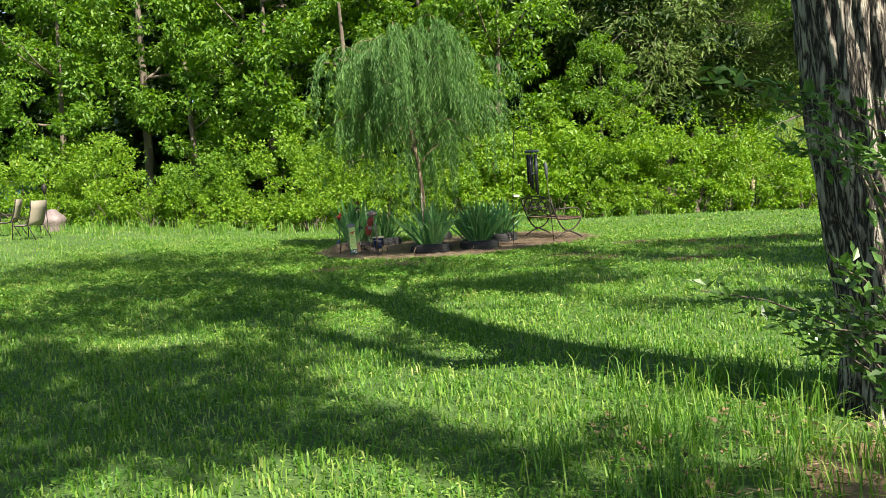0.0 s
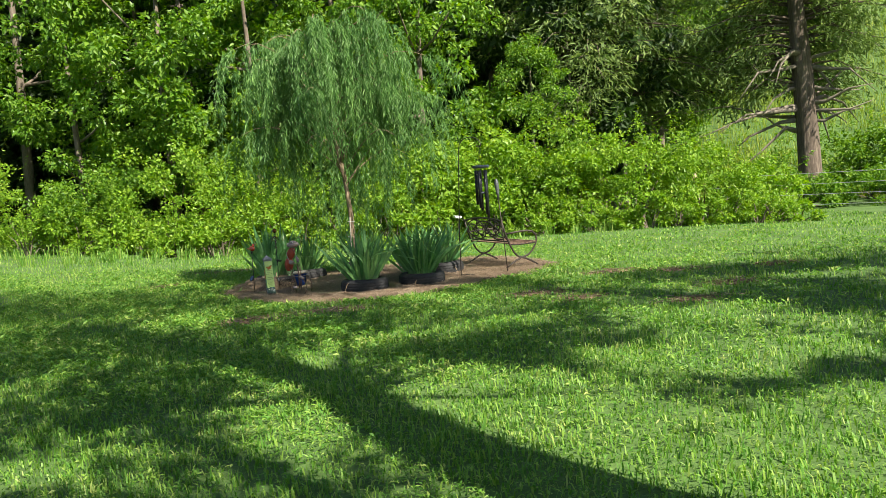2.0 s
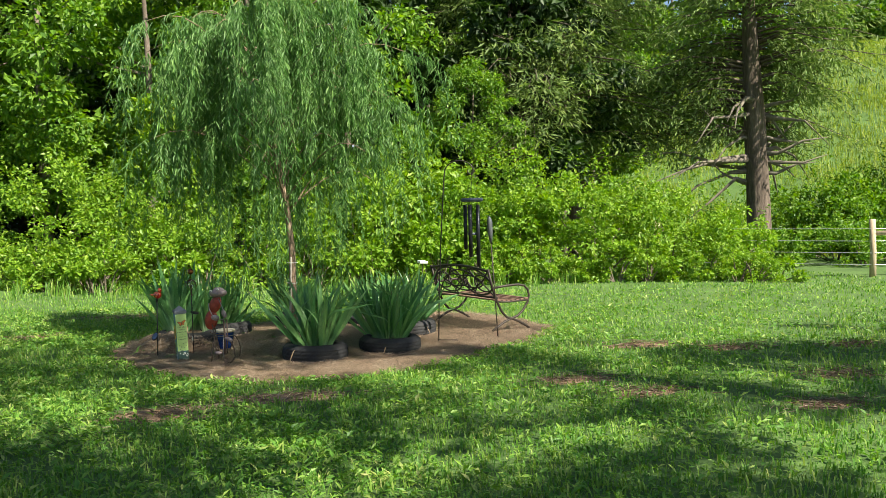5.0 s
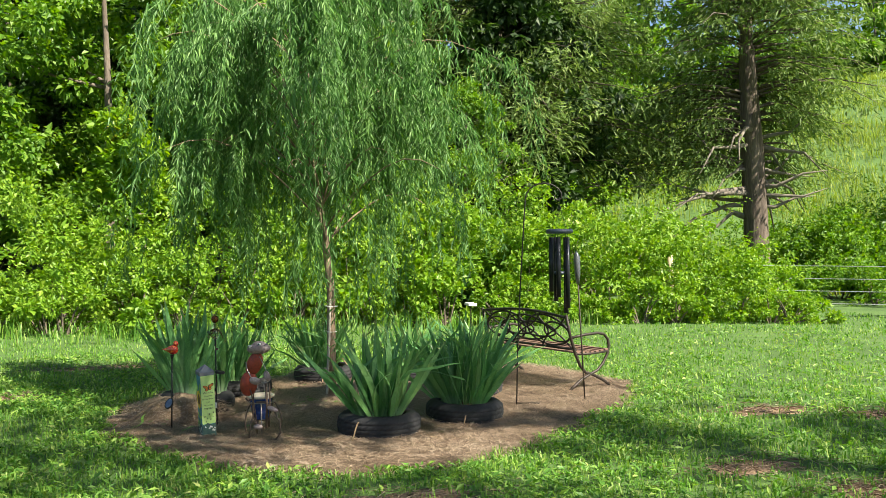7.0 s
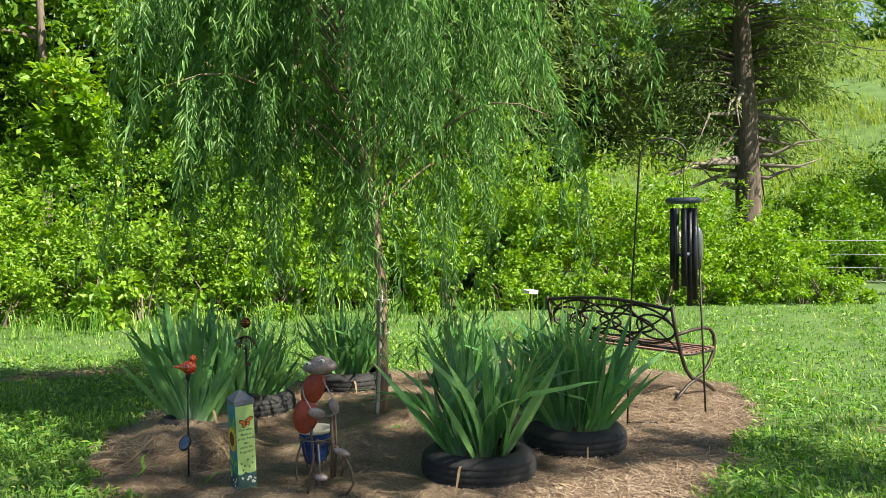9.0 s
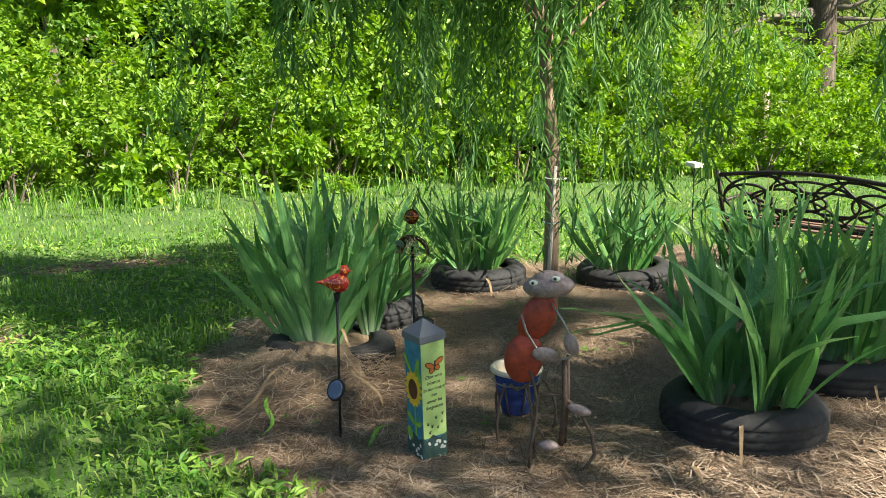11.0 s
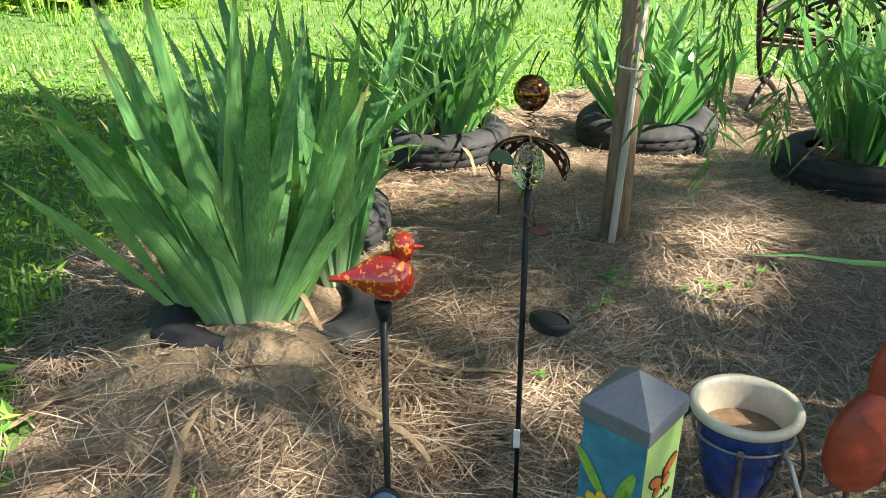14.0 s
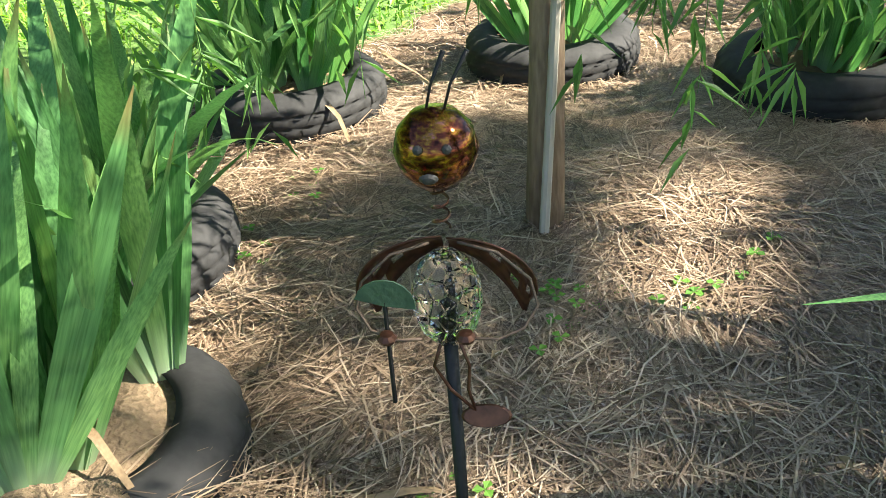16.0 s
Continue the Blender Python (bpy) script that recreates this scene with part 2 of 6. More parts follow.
def leaves(p, d, n, length, width, fold=0.18, mid=0.42):
    """Kite-shaped folded leaves: base p, way d, face normal n. Arrays in, vertices and faces out."""
    k = len(p)
    d = unit(d)
    s = unit(np.cross(d, n))
    n = np.cross(s, d)
    length, width = np.broadcast_to(length, k)[:, None], np.broadcast_to(width, k)[:, None]
    m = p + d * length * mid + n * width * fold
    tip = p + d * length - n * length * 0.08
    v = np.stack([p, m - s * width / 2, tip, m + s * width / 2], 1).reshape(-1, 3)
    b = np.arange(k)[:, None] * 4
    f = np.concatenate([b + [0, 1, 2], b + [0, 2, 3]], 1).reshape(-1, 3)
    return v, f


def joined(*sets):
    vs, fs, at = [], [], 0
    for v, f in sets:
        vs.append(v)
        fs.append(f + at)
        at += len(v)
    return np.concatenate(vs), np.concatenate(fs)


def sphere_dirs(k):
    return unit(rng.normal(size=(k, 3)))


def smooth01(t):
    t = np.clip(t, 0, 1)
    return t * t * (3 - 2 * t)


def bump2(x, y, s, seed=0.0):
    """Cheap rolling relief."""
    return (np.sin(x * 1.7 / s + seed) * np.cos(y * 1.3 / s + 2 * seed) + 0.5 * np.sin(x * 3.1 / s + 1.3 * y / s + seed))


# ---- ground ----
BED = np.array([(-2.30, 18.30), (-2.42, 18.9), (-2.36, 19.5), (-1.95, 20.35), (-1.2, 20.85), (-0.3, 21.25), (0.9, 21.15), (1.9, 21.3), (2.6, 21.2),
                (3.1, 20.3), (3.25, 19.3), (2.7, 18.4), (1.8, 17.6), (1.05, 16.95), (0.3, 16.45), (-0.5, 16.3), (-1.25, 16.6), (-1.85, 17.4)])


def bed_edge(x, y):
    """Signed metres inside the bed's outline (positive inside)."""
    x, y = np.asarray(x, float), np.asarray(y, float)
    x = x + 0.05 * np.sin(y * 9.0) + 0.03 * np.sin(y * 23 + x * 11)
    y = y + 0.05 * np.sin(x * 8.0 + 1) + 0.03 * np.sin(x * 21)
    best, inside = np.full(x.shape, 1e9), np.zeros(x.shape, bool)
    for (ax, ay), (bx, by) in zip(BED, np.roll(BED, -1, 0)):
        t = np.clip(((x - ax) * (bx - ax) + (y - ay) * (by - ay)) / ((bx - ax) ** 2 + (by - ay) ** 2), 0, 1)
        best = np.minimum(best, np.hypot(x - ax - t * (bx - ax), y - ay - t * (by - ay)))
        cross = ((ay > y) != (by > y)) & (x < (bx - ax) * (y - ay) / (by - ay + 1e-12) + ax)
        inside ^= cross
    return np.where(inside, best, -best)


def ground_z(x, y):
    x, y = np.asarray(x, float), np.asarray(y, float)
    z = 0.012 * bump2(x, y, 2.2) + 0.06 * np.maximum(0, -x - 4) * smooth01((y - 12) / 12)
    z = z - 0.05 * smooth01((x - 1.5) / 2) * smooth01((y - 16) / 3) - 0.10 * smooth01((x - 8) / 4) * smooth01((y - 20) / 4)
    z = z - 0.05 * np.exp(-((x - 0.35) / 2.4) ** 4 - ((y - 18.75) / 2.2) ** 4)
    along = 0.55 * x + 0.83 * y
    hill = 13.0 * smooth01((along - 37) / 40) * smooth01((x - 7) / 13)
    back = 9.0 * smooth01((y - 36) / 60) * (1 - smooth01((x - 6) / 10))
    return z + hill + back + 0.25 * bump2(x, y, 9, 1.0) * smooth01((y - 33) / 10)


def bed_z(x, y):
    e = bed_edge(x, y)
    mound = 0.10 * np.exp(-(((np.asarray(x) - 0.1) / 0.9) ** 2 + ((np.asarray(y) - 19.2) / 0.9) ** 2))
    return ground_z(x, y) + np.where(e > 0, np.minimum(0.018, e * 0.2) + mound, -0.03) + 0.006 * np.sin(np.asarray(x) * 13) * np.cos(np.asarray(y) * 11)


def gz(x, y):
    """Height of what lies underfoot."""
    return float(bed_z(x, y)) if float(bed_edge(x, y)) > 0 else float(ground_z(x, y))


def grid_mesh(name, xs, ys, height, material, keep=None):
    gx, gy = np.meshgrid(xs, ys)
    v = np.stack([gx.ravel(), gy.ravel(), height(gx, gy).ravel()], 1)
    nx = len(xs)
    i = (np.arange(len(ys) - 1)[:, None] * nx + np.arange(nx - 1)[None]).ravel()
    f = np.stack([i, i + 1, i + nx + 1, i + nx], 1)
    if keep is not None:
        ok = keep(gx, gy).ravel()
        f = f[ok[f].any(1)]
        used = np.unique(f)
        back = np.zeros(len(v), int)
        back[used] = np.arange(len(used))
        v, f = v[used], back[f]
    return mesh_of(name, v, f.tolist(), material, True)


xs = np.concatenate([np.linspace(-260, -30, 24)[:-1], np.arange(-30, 40, 0.5), np.linspace(40, 260, 24)])
ys = np.concatenate([np.linspace(-200, -12, 16)[:-1], np.arange(-12, 80, 0.5), np.linspace(80, 300, 24)])
ground = tagged(new("ground", grid_mesh("ground", xs, ys, ground_z, M_LAWN)), "mown green lawn rising to a grassy hill", "lawn", kind="structure")
bed = tagged(new("garden_bed", grid_mesh("garden_bed", np.arange(-2.8, 3.7, 0.05), np.arange(15.9, 21.7, 0.05), bed_z, M_MULCH, lambda a, b: bed_edge(a, b) > -0.02)),
             "round garden bed covered in brown pine straw", "garden bed", kind="structure")

# ---- grass ----
WALKED = np.array([(0.36, 2.0), (0.0, 4.5), (-0.5, 7), (-1.5, 9.6), (-2.2, 12), (-2.45, 13.8), (-2.9, 16.0), (-2.3, 17.4), (-1.9, 17.9)])


def walked_distance(x, y):
    return np.min([np.hypot(x - a, y - b) for a, b in WALKED], axis=0)


BARE = [(2.3, 5.3, 1.1, 0.8), (1.5, 4.7, 0.8, 0.5), (-1.5, 15.25, 0.55, 0.36), (-2.6, 22.7, 0.9, 0.25), (4.46, 16.7, 0.45, 0.3), (4.5, 14.9, 0.35, 0.22), (3.63, 13.95, 0.4, 0.2), (2.45, 14.87, 0.35, 0.25),
        (5.7, 16.3, 0.3, 0.2), (3.6, 17.3, 0.5, 0.3), (-0.5, 15.6, 0.7, 0.3), (-3.6, 20.6, 0.5, 0.2), (2.1, 15.6, 0.5, 0.25)]


def bare(x, y):
    b = np.zeros_like(x)
    for cx, cy, rx, ry in BARE:
        b = np.maximum(b, np.exp(-(((x - cx) / rx) ** 2 + ((y - cy) / ry) ** 2) * 1.2))
    return b


def blades(x, y, z, length, width, lean):
    k = len(x)
    az = rng.uniform(0, 2 * np.pi, k)
    s = np.stack([np.cos(az), np.sin(az), np.zeros(k)], 1)
    out = np.stack([-np.sin(az), np.cos(az), np.zeros(k)], 1)
    p = np.stack([x, y, z], 1)
    up = np.array([0, 0, 1.0])
    L, W, B = length[:, None], width[:, None], lean[:, None]
    mid = p + up * L * 0.62 + out * L * B * 0.35
    tip = p + up * L * (1 - 0.45 * B) + out * L * B
    v = np.stack([p - s * W / 2, p + s * W / 2, mid + s * W * 0.42, mid - s * W * 0.42, tip], 1).reshape(-1, 3)
    b = np.arange(k)[:, None] * 5
    return v, (b + [0, 1, 2, 3]), (b + [3, 2, 4])


def grass(name, x, y, length, width, lean, material, label):
    v, q, t = blades(x, y, ground_z(x, y) - 0.004, length, width, lean)
    ob = new(name, mesh_of(name, v, q.tolist() + t.tolist(), material))
    return tagged(ob, label, "grass", kind="stuff")


n = 900000
gx, gy = rng.uniform(-13, 13, n), rng.uniform(1.5, 32, n)
near = walked_distance(gx, gy)
keep = rng.uniform(size=n) < np.clip(1.3 * np.exp(-np.maximum(near - 2.0, 0) / 4.0), 0.16, 1)
keep &= (bed_edge(gx, gy) < 0.01) & (rng.uniform(size=n) > 1.1 * bare(gx, gy))
keep &= rng.uniform(size=n) < 0.75 + 0.25 * np.sin(gx * 2.3) * np.cos(gy * 1.9)
gx, gy, near = gx[keep], gy[keep], near[keep]
k = len(gx)
tuft = 0.8 + 0.35 * bump2(gx, gy, 0.5) * 0.6
size = np.clip(1 + (near - 4) * 0.05, 1, 2.0)
grass("lawn_grass", gx, gy, np.clip(rng.uniform(0.04, 0.115, k) * tuft, 0.02, 0.2), rng.uniform(0.005, 0.014, k) * size, rng.uniform(0.2, 1.0, k), M_GRASS,
      "short green lawn grass with clover, partly in shade")

# broad low leaves among the grass
n = 420000
bx, by = rng.uniform(-8, 9, n), rng.uniform(2, 24, n)
near = walked_distance(bx, by)
ok = (rng.uniform(size=n) < np.clip(1.2 * np.exp(-np.maximum(near - 1.5, 0) / 3.0), 0.1, 1)) & (bed_edge(bx, by) < 0.0) & (rng.uniform(size=n) > bare(bx, by))
ok &= rng.uniform(size=n) < 0.55 + 0.45 * bump2(bx, by, 0.7, 3.0)
bx, by, near = bx[ok], by[ok], near[ok]
k = len(bx)
az = rng.uniform(0, 2 * np.pi, k)
d = np.stack([np.cos(az), np.sin(az), rng.uniform(-0.1, 0.9, k)], 1)
L = rng.uniform(0.3, 1.0, k) * (0.042 + 0.045 * smooth01((by - 8) / 6)) * np.clip(1 + (near - 4) * 0.05, 1, 1.8)
v, f = leaves(np.stack([bx, by, ground_z(bx, by) + rng.uniform(0.01, 0.05, k)], 1), d, np.stack([rng.normal(scale=0.3, size=k), rng.normal(scale=0.3, size=k), np.ones(k)], 1), L, L * rng.uniform(0.22, 0.5, k), 0.15, 0.45)
tagged(new("lawn_weed", mesh_of("lawn_weed", v, f.tolist(), M_GRASS)), "broad low green leaves of clover and weeds in the lawn", "lawn weeds", kind="stuff")

# ---- woods and brush ----
def crown(k, lobes, size, aspect=0.62, droop=0.25, shell=0.55, flat=0.8):
    """Leaves gathered on the shells of many lobes (x, y, z, radius)."""
    lobes = np.asarray(lobes, float)
    w = lobes[:, 3] ** 2
    i = rng.choice(len(lobes), k, p=w / w.sum())
    d = sphere_dirs(k)
    r = lobes[i, 3] * (shell + (1 - shell) * rng.uniform(size=k) ** 0.6)
    p = lobes[i, :3] + d * r[:, None] * np.array([1, 1, flat])
    way = unit(d + rng.normal(scale=0.7, size=(k, 3)) - np.array([0, 0, droop]))
    face = unit(d * 0.6 + np.array([0, 0, 0.8]) + rng.normal(scale=0.45, size=(k, 3)))
    L = size * rng.uniform(0.6, 1.25, k)
    return leaves(p, way, face, L, L * aspect)


def limb_lobes(k, base, top, spread, lo, hi):
    """Lobes along and round a trunk's upper part, wider in the middle."""
    out = []
    for _ in range(k):
        t = rng.uniform()
        z = base + (top - base) * t
        r = spread * math.sin(math.pi * (0.18 + 0.78 * t)) * math.sqrt(rng.uniform())
        a = rng.uniform(0, 2 * math.pi)
        out.append((r * math.cos(a), r * math.sin(a), z, rng.uniform(lo, hi)))
    return out


def woodland_tree(name, height, low, spread, leaf, count, material, label, bare_limbs=8, lobes=34, trunk_r=0.16):
    """A forest tree: tapered trunk with limbs, and a lobed crown of single leaves."""
    tree = thing(name, Matrix(), label, "tree")
    bm = bmesh.new()
    pts, rad = [], []
    wob = rng.uniform(0, 6)
    for i in range(9):
        t = i / 8
        pts.append((0.25 * math.sin(wob + 3 * t) * t, 0.25 * math.cos(wob + 2.5 * t) * t, height * 0.92 * t - 0.25))
        rad.append(trunk_r * (1.25 if i == 0 else 1) * (1 - 0.8 * t))
    tube(bm, pts, rad, 10)
    places = limb_lobes(lobes * 2, low, height, spread, spread * 0.09, spread * 0.24)
    for lx, ly, lz, _ in places[:bare_limbs]:
        z0 = max(0.8, lz - rng.uniform(0.5, 1.6))
        tube(bm, [(0.1 * math.sin(wob), 0, z0), (lx * 0.5, ly * 0.5, z0 + (lz - z0) * 0.35), (lx, ly, lz)], [trunk_r * 0.35, trunk_r * 0.22, 0.02], 6)
    part("trunk", bm, M_BARK, tree, smooth=True)
    v, f = crown(count, places, leaf, flat=0.6, shell=0.35, droop=0.45)
    link("crown", mesh_of("crown", v, f.tolist(), material), tree)
    return tree


UNDER = []
TREE_KINDS = [
    woodland_tree("maple_tree", 13, 1.8, 3.6, 0.2, 14000, M_WOODS, "tall leafy green maple at the wood's edge"),
    woodland_tree("maple_tree", 11, 1.0, 3.2, 0.18, 14000, M_WOODS, "leafy green young maple at the wood's edge", lobes=44),
    woodland_tree("oak_tree", 16, 3.4, 4.2, 0.22, 14000, M_WOODS, "tall green forest oak with bare lower trunk", lobes=40, trunk_r=0.22),
    # crown colour is darkened to stand in for shade under the trees
    woodland_tree("forest_tree", 15, 4.5, 3.9, 0.42, 5200, M_SHADELEAF, "forest tree deep in the woods, leaf colour darkened for shade", trunk_r=0.15),
    woodland_tree("hilltop_tree", 9, 0.6, 4.0, 0.5, 3200, M_WOODS, "distant bushy tree on the crest of the grassy hill", lobes=30),
]
PLANTED = [  # kind, x, y, turn, size
    (2, -12.5, 39, 70, 1.0), (1, -9.4, 35.5, 130, 0.95), (0, -6.3, 35.2, 200, 1.05), (1, -3.3, 33.6, 250, 1.0),
    (0, -0.4, 34.5, 310, 1.05), (1, 2.2, 33.0, 20, 1.0), (3, 5.2, 37.5, 90, 1.0), (3, 7.4, 38.5, 150, 0.9), (1, -22, 40, 45, 1.1),
    (2, -27, 44, 190, 1.1), (0, -6.5, 40.5, 330, 1.15), (2, 1.0, 40, 260, 1.1), (1, 10.5, 42.5, 300, 0.9), (2, -16.5, 44, 120, 1.1), (0, -33, 46, 220, 1.1),
    (2, -3.0, 43, 15, 1.15), (0, 11.5, 47, 85, 0.8), (2, 7.6, 44.5, 170, 1.0), (2, 13.0, 41, 40, 0.9), (1, 5.6, 31.6, 75, 0.55), (3, 7.4, 33.6, 10, 0.6), (3, 9.3, 34.4, 160, 0.6), (0, 15.5, 45.5, 140, 0.8),
]
for kind, px, py, turn, s in PLANTED:
    m = pose(px, py, float(ground_z(px, py)) - 0.1, 0, 0, turn) @ Matrix.Diagonal((s, s, s, 1))
    t = copy_thing(TREE_KINDS[kind], m)
    t.scale = (s, s, s)
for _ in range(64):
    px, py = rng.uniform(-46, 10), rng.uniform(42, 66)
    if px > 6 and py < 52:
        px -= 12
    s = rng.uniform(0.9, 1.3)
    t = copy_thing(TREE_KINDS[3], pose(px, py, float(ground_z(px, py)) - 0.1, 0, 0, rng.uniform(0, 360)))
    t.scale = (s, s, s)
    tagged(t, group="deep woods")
for i in range(24):
    px = 17 + i * 2.9 + rng.uniform(-1.5, 1.5)
    py = 86 - i * 1.5 + rng.uniform(-4, 4)
    s = rng.uniform(0.8, 1.25)
    t = copy_thing(TREE_KINDS[4], pose(px, py, float(ground_z(px, py)) - 0.2, 0, 0, rng.uniform(0, 360)))
    t.scale = (s, s, s)
    tagged(t, "distant tree on the crest of the grassy hill", group="hilltop trees")
for i in range(16):                       # undergrowth that closes the gaps between the trunks
    px = -34 + i * 3.0 + rng.uniform(-0.8, 0.8)
    py = 42.5 + rng.uniform(-1.0, 3.0)
    UNDER.append((px, py, rng.uniform(4.5, 7.0), rng.uniform(2.2, 3.0)))
for t0, (px, py) in zip(TREE_KINDS, [(-27, 39), (-15, 36.5), (-33, 44), (-12, 48), (19, 84)]):
    t0.matrix_basis = pose(px, py, float(ground_z(px, py)) - 0.1)


def shrub(x, y, height, radius, count, leaf, material, label, category="shrub", lobes=14, name="shrub", low=0.1):
    """A shrub: stems, and leaves on many uneven lobes down to the ground."""
    ob = thing(name, pose(x, y, float(ground_z(x, y)) - 0.03, 0, 0, rng.uniform(0, 360)), label, category)
    ls = []
    for _ in range(lobes):
        a, q = rng.uniform(0, 2 * math.pi), math.sqrt(rng.uniform())
        z = height * rng.uniform(low, 0.88) * (1 - 0.35 * q)
        ls.append((radius * q * math.cos(a), radius * q * math.sin(a), z, rng.uniform(0.18, 0.36) * min(radius, height)))
    for _ in range(max(4, lobes // 2)):
        a, q = rng.uniform(0, 2 * math.pi), math.sqrt(rng.uniform())
        ls.append((radius * q * math.cos(a), radius * q * math.sin(a), height * rng.uniform(0.75, 1.05) * (1 - 0.3 * q * q), rng.uniform(0.08, 0.16) * height))
    sets = [crown(count, ls, leaf * rng.uniform(0.75, 1.35), shell=0.4, droop=0.1, flat=rng.uniform(0.5, 0.85))]
    for _ in range(lobes):                 # long leafy shoots that break the outline
        a, q = rng.uniform(0, 2 * math.pi), math.sqrt(rng.uniform())
        s0 = np.array([radius * q * math.cos(a), radius * q * math.sin(a), height * rng.uniform(0.5, 0.9)])
        way = unit(np.array([[math.cos(a) * 0.5 + rng.normal() * 0.3, math.sin(a) * 0.5 + rng.normal() * 0.3, rng.uniform(0.5, 1.3)]]))[0]
        kk = 26
        u = rng.uniform(0, 1, kk)
        pp = s0 + way * (u * height * rng.uniform(0.2, 0.45))[:, None] + rng.normal(scale=0.03, size=(kk, 3))
        Ls = leaf * rng.uniform(0.7, 1.2, kk) * (1.15 - 0.5 * u)
        sets.append(leaves(pp, rng.normal(size=(kk, 3)) * [1, 1, 0.5], rng.normal(scale=0.4, size=(kk, 3)) + [0, 0, 1], Ls, Ls * 0.55))
    v, f = joined(*sets)
    v[:, 2] = np.maximum(v[:, 2], 0.02)
    bm = bmesh.new()
    for lx, ly, lz, _ in ls[:9]:
        tube(bm, [(lx * 0.15, ly * 0.15, 0), (lx * 0.5, ly * 0.5, lz * 0.6), (lx, ly, lz)], [0.022, 0.015, 0.006], 5)
    tagged(part("stem", bm, M_BARK, ob), kind="stuff")
    link("foliage", mesh_of("foliage", v, f.tolist(), material), ob)
    return ob


# fills the gaps with the same leaf colour, darkened for shade
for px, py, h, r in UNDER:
    shrub(px, py, h, r, 2600, 0.34, M_SHADELEAF, "leafy undergrowth in the woods, leaf colour darkened for shade", lobes=22)

# the bright thicket along the far edge of the lawn
THICKET = [(-14.6, 32.2), (-12, 31.8), (-9.6, 31.3), (-7.4, 31), (-5.5, 30.2), (-4.0, 29.2), (-2.6, 28.4), (-1.2, 28.6), (0.3, 28.8),
           (1.8, 28.8), (3.2, 28.6), (4.6, 28.2)]
for i, (px, py) in enumerate(THICKET):
    h = 2.5 + 0.7 * math.sin(i * 2.1)
    shrub(px, py + 0.4 * math.sin(i * 1.3), h, 1.7, 5200, 0.12, M_WOODS if i % 4 == 3 else M_BRUSH, "bright green tangled thicket at the lawn's edge", lobes=18).name = "thicket_shrub"
for i in range(26):
    px = -17.5 + i * 0.88 + rng.uniform(-0.3, 0.3)
    py = np.interp(px, [a for a, _ in THICKET], [b for _, b in THICKET]) - 1.5 + rng.uniform(-0.3, 0.2)
    shrub(px, float(py), rng.uniform(0.7, 1.5), 0.75, 1300, 0.10, M_BRUSH, "low bright green weeds beside the lawn", "weeds", 8, "weed_clump")
for px, py, h, r, c in [(5.6, 27.6, 2.3, 1.3, 4200), (7.2, 27.0, 2.6, 1.4, 4600), (8.8, 26.4, 2.1, 1.3, 4200), (10.0, 26.0, 1.6, 1.1, 3200), (6.6, 29.5, 3.2, 1.6, 4200),
                        (9.4, 29.0, 2.6, 1.5, 3600), (4.0, 31.2, 3.6, 1.8, 4200), (11.2, 27.6, 1.4, 1.0, 2200)]:
    shrub(px, py, h, r, c, 0.115, M_BRUSH, "green leafy shrub with reddish stems by the fence", lobes=16)
for i in range(11):
    px = 4.6 + i * 0.6 + rng.uniform(-0.2, 0.2)
    shrub(px, 26.3 - 0.16 * i + rng.uniform(-0.25, 0.25), rng.uniform(0.5, 1.1), 0.5, 900, 0.085, M_BRUSH, "feathery green weeds beside the lawn", "weeds", 7, "weed_clump")
sap = shrub(-2.7, 30.6, 4.4, 0.85, 3600, 0.15, M_BRUSH, "slim green sapling with yellowing top leaves", "sapling", 12, "sapling")
v, f = crown(240, [(0.05, 0, 4.2, 0.35), (-0.25, 0.1, 3.9, 0.25)], 0.13)
link("yellow_leaves", mesh_of("yellow_leaves", v, f.tolist(), M_YELLOW), sap, "yellowing top leaves")

for px, py, h, r, c in [(17.5, 33.5, 2.2, 1.7, 3600), (19.8, 33.0, 1.9, 1.7, 3400), (22.3, 33.8, 2.2, 1.9, 3400), (25, 33, 2.0, 2.0, 3400), (20.8, 36.5, 2.3, 1.9, 3000), (12.6, 31.2, 1.5, 1.4, 2600), (16.3, 30.4, 1.1, 1.2, 2200), (18.6, 31.2, 1.7, 1.5, 3000), (21.2, 31.0, 1.6, 1.6, 3000), (14.0, 29.6, 1.0, 1.0, 2000), (23.6, 36.0, 2.4, 2.0, 3000), (18.4, 38.0, 2.2, 1.8, 2800), (19.5, 34.6, 3.0, 2.2, 3600), (22.6, 35.2, 3.1, 2.3, 3600), (25.6, 36.0, 3.0, 2.4, 3400), (15.6, 28.4, 1.2, 1.3, 2400), (18.2, 28.0, 1.3, 1.4, 2400)]:
    shrub(px, py, h, r, c, 0.14, M_WOODS, "dark green brush at the foot of the hill", lobes=16)
# meadow on the hill
n = 170000
hx, hy = rng.uniform(10, 48, n), rng.uniform(30, 84, n)
ok = (0.55 * hx + 0.83 * hy > 35.5) & (hx - 0.33 * hy > -1.5) & (rng.uniform(size=n) < 0.55 + 0.45 * bump2(hx, hy, 3.0, 2.0))
hx, hy = hx[ok], hy[ok]
grass("meadow_grass", hx, hy, rng.uniform(0.2, 0.6, len(hx)), rng.uniform(0.018, 0.045, len(hx)), rng.uniform(0.2, 0.8, len(hx)), M_MEADOW, "tall sunlit yellow-green meadow grass on the hill")

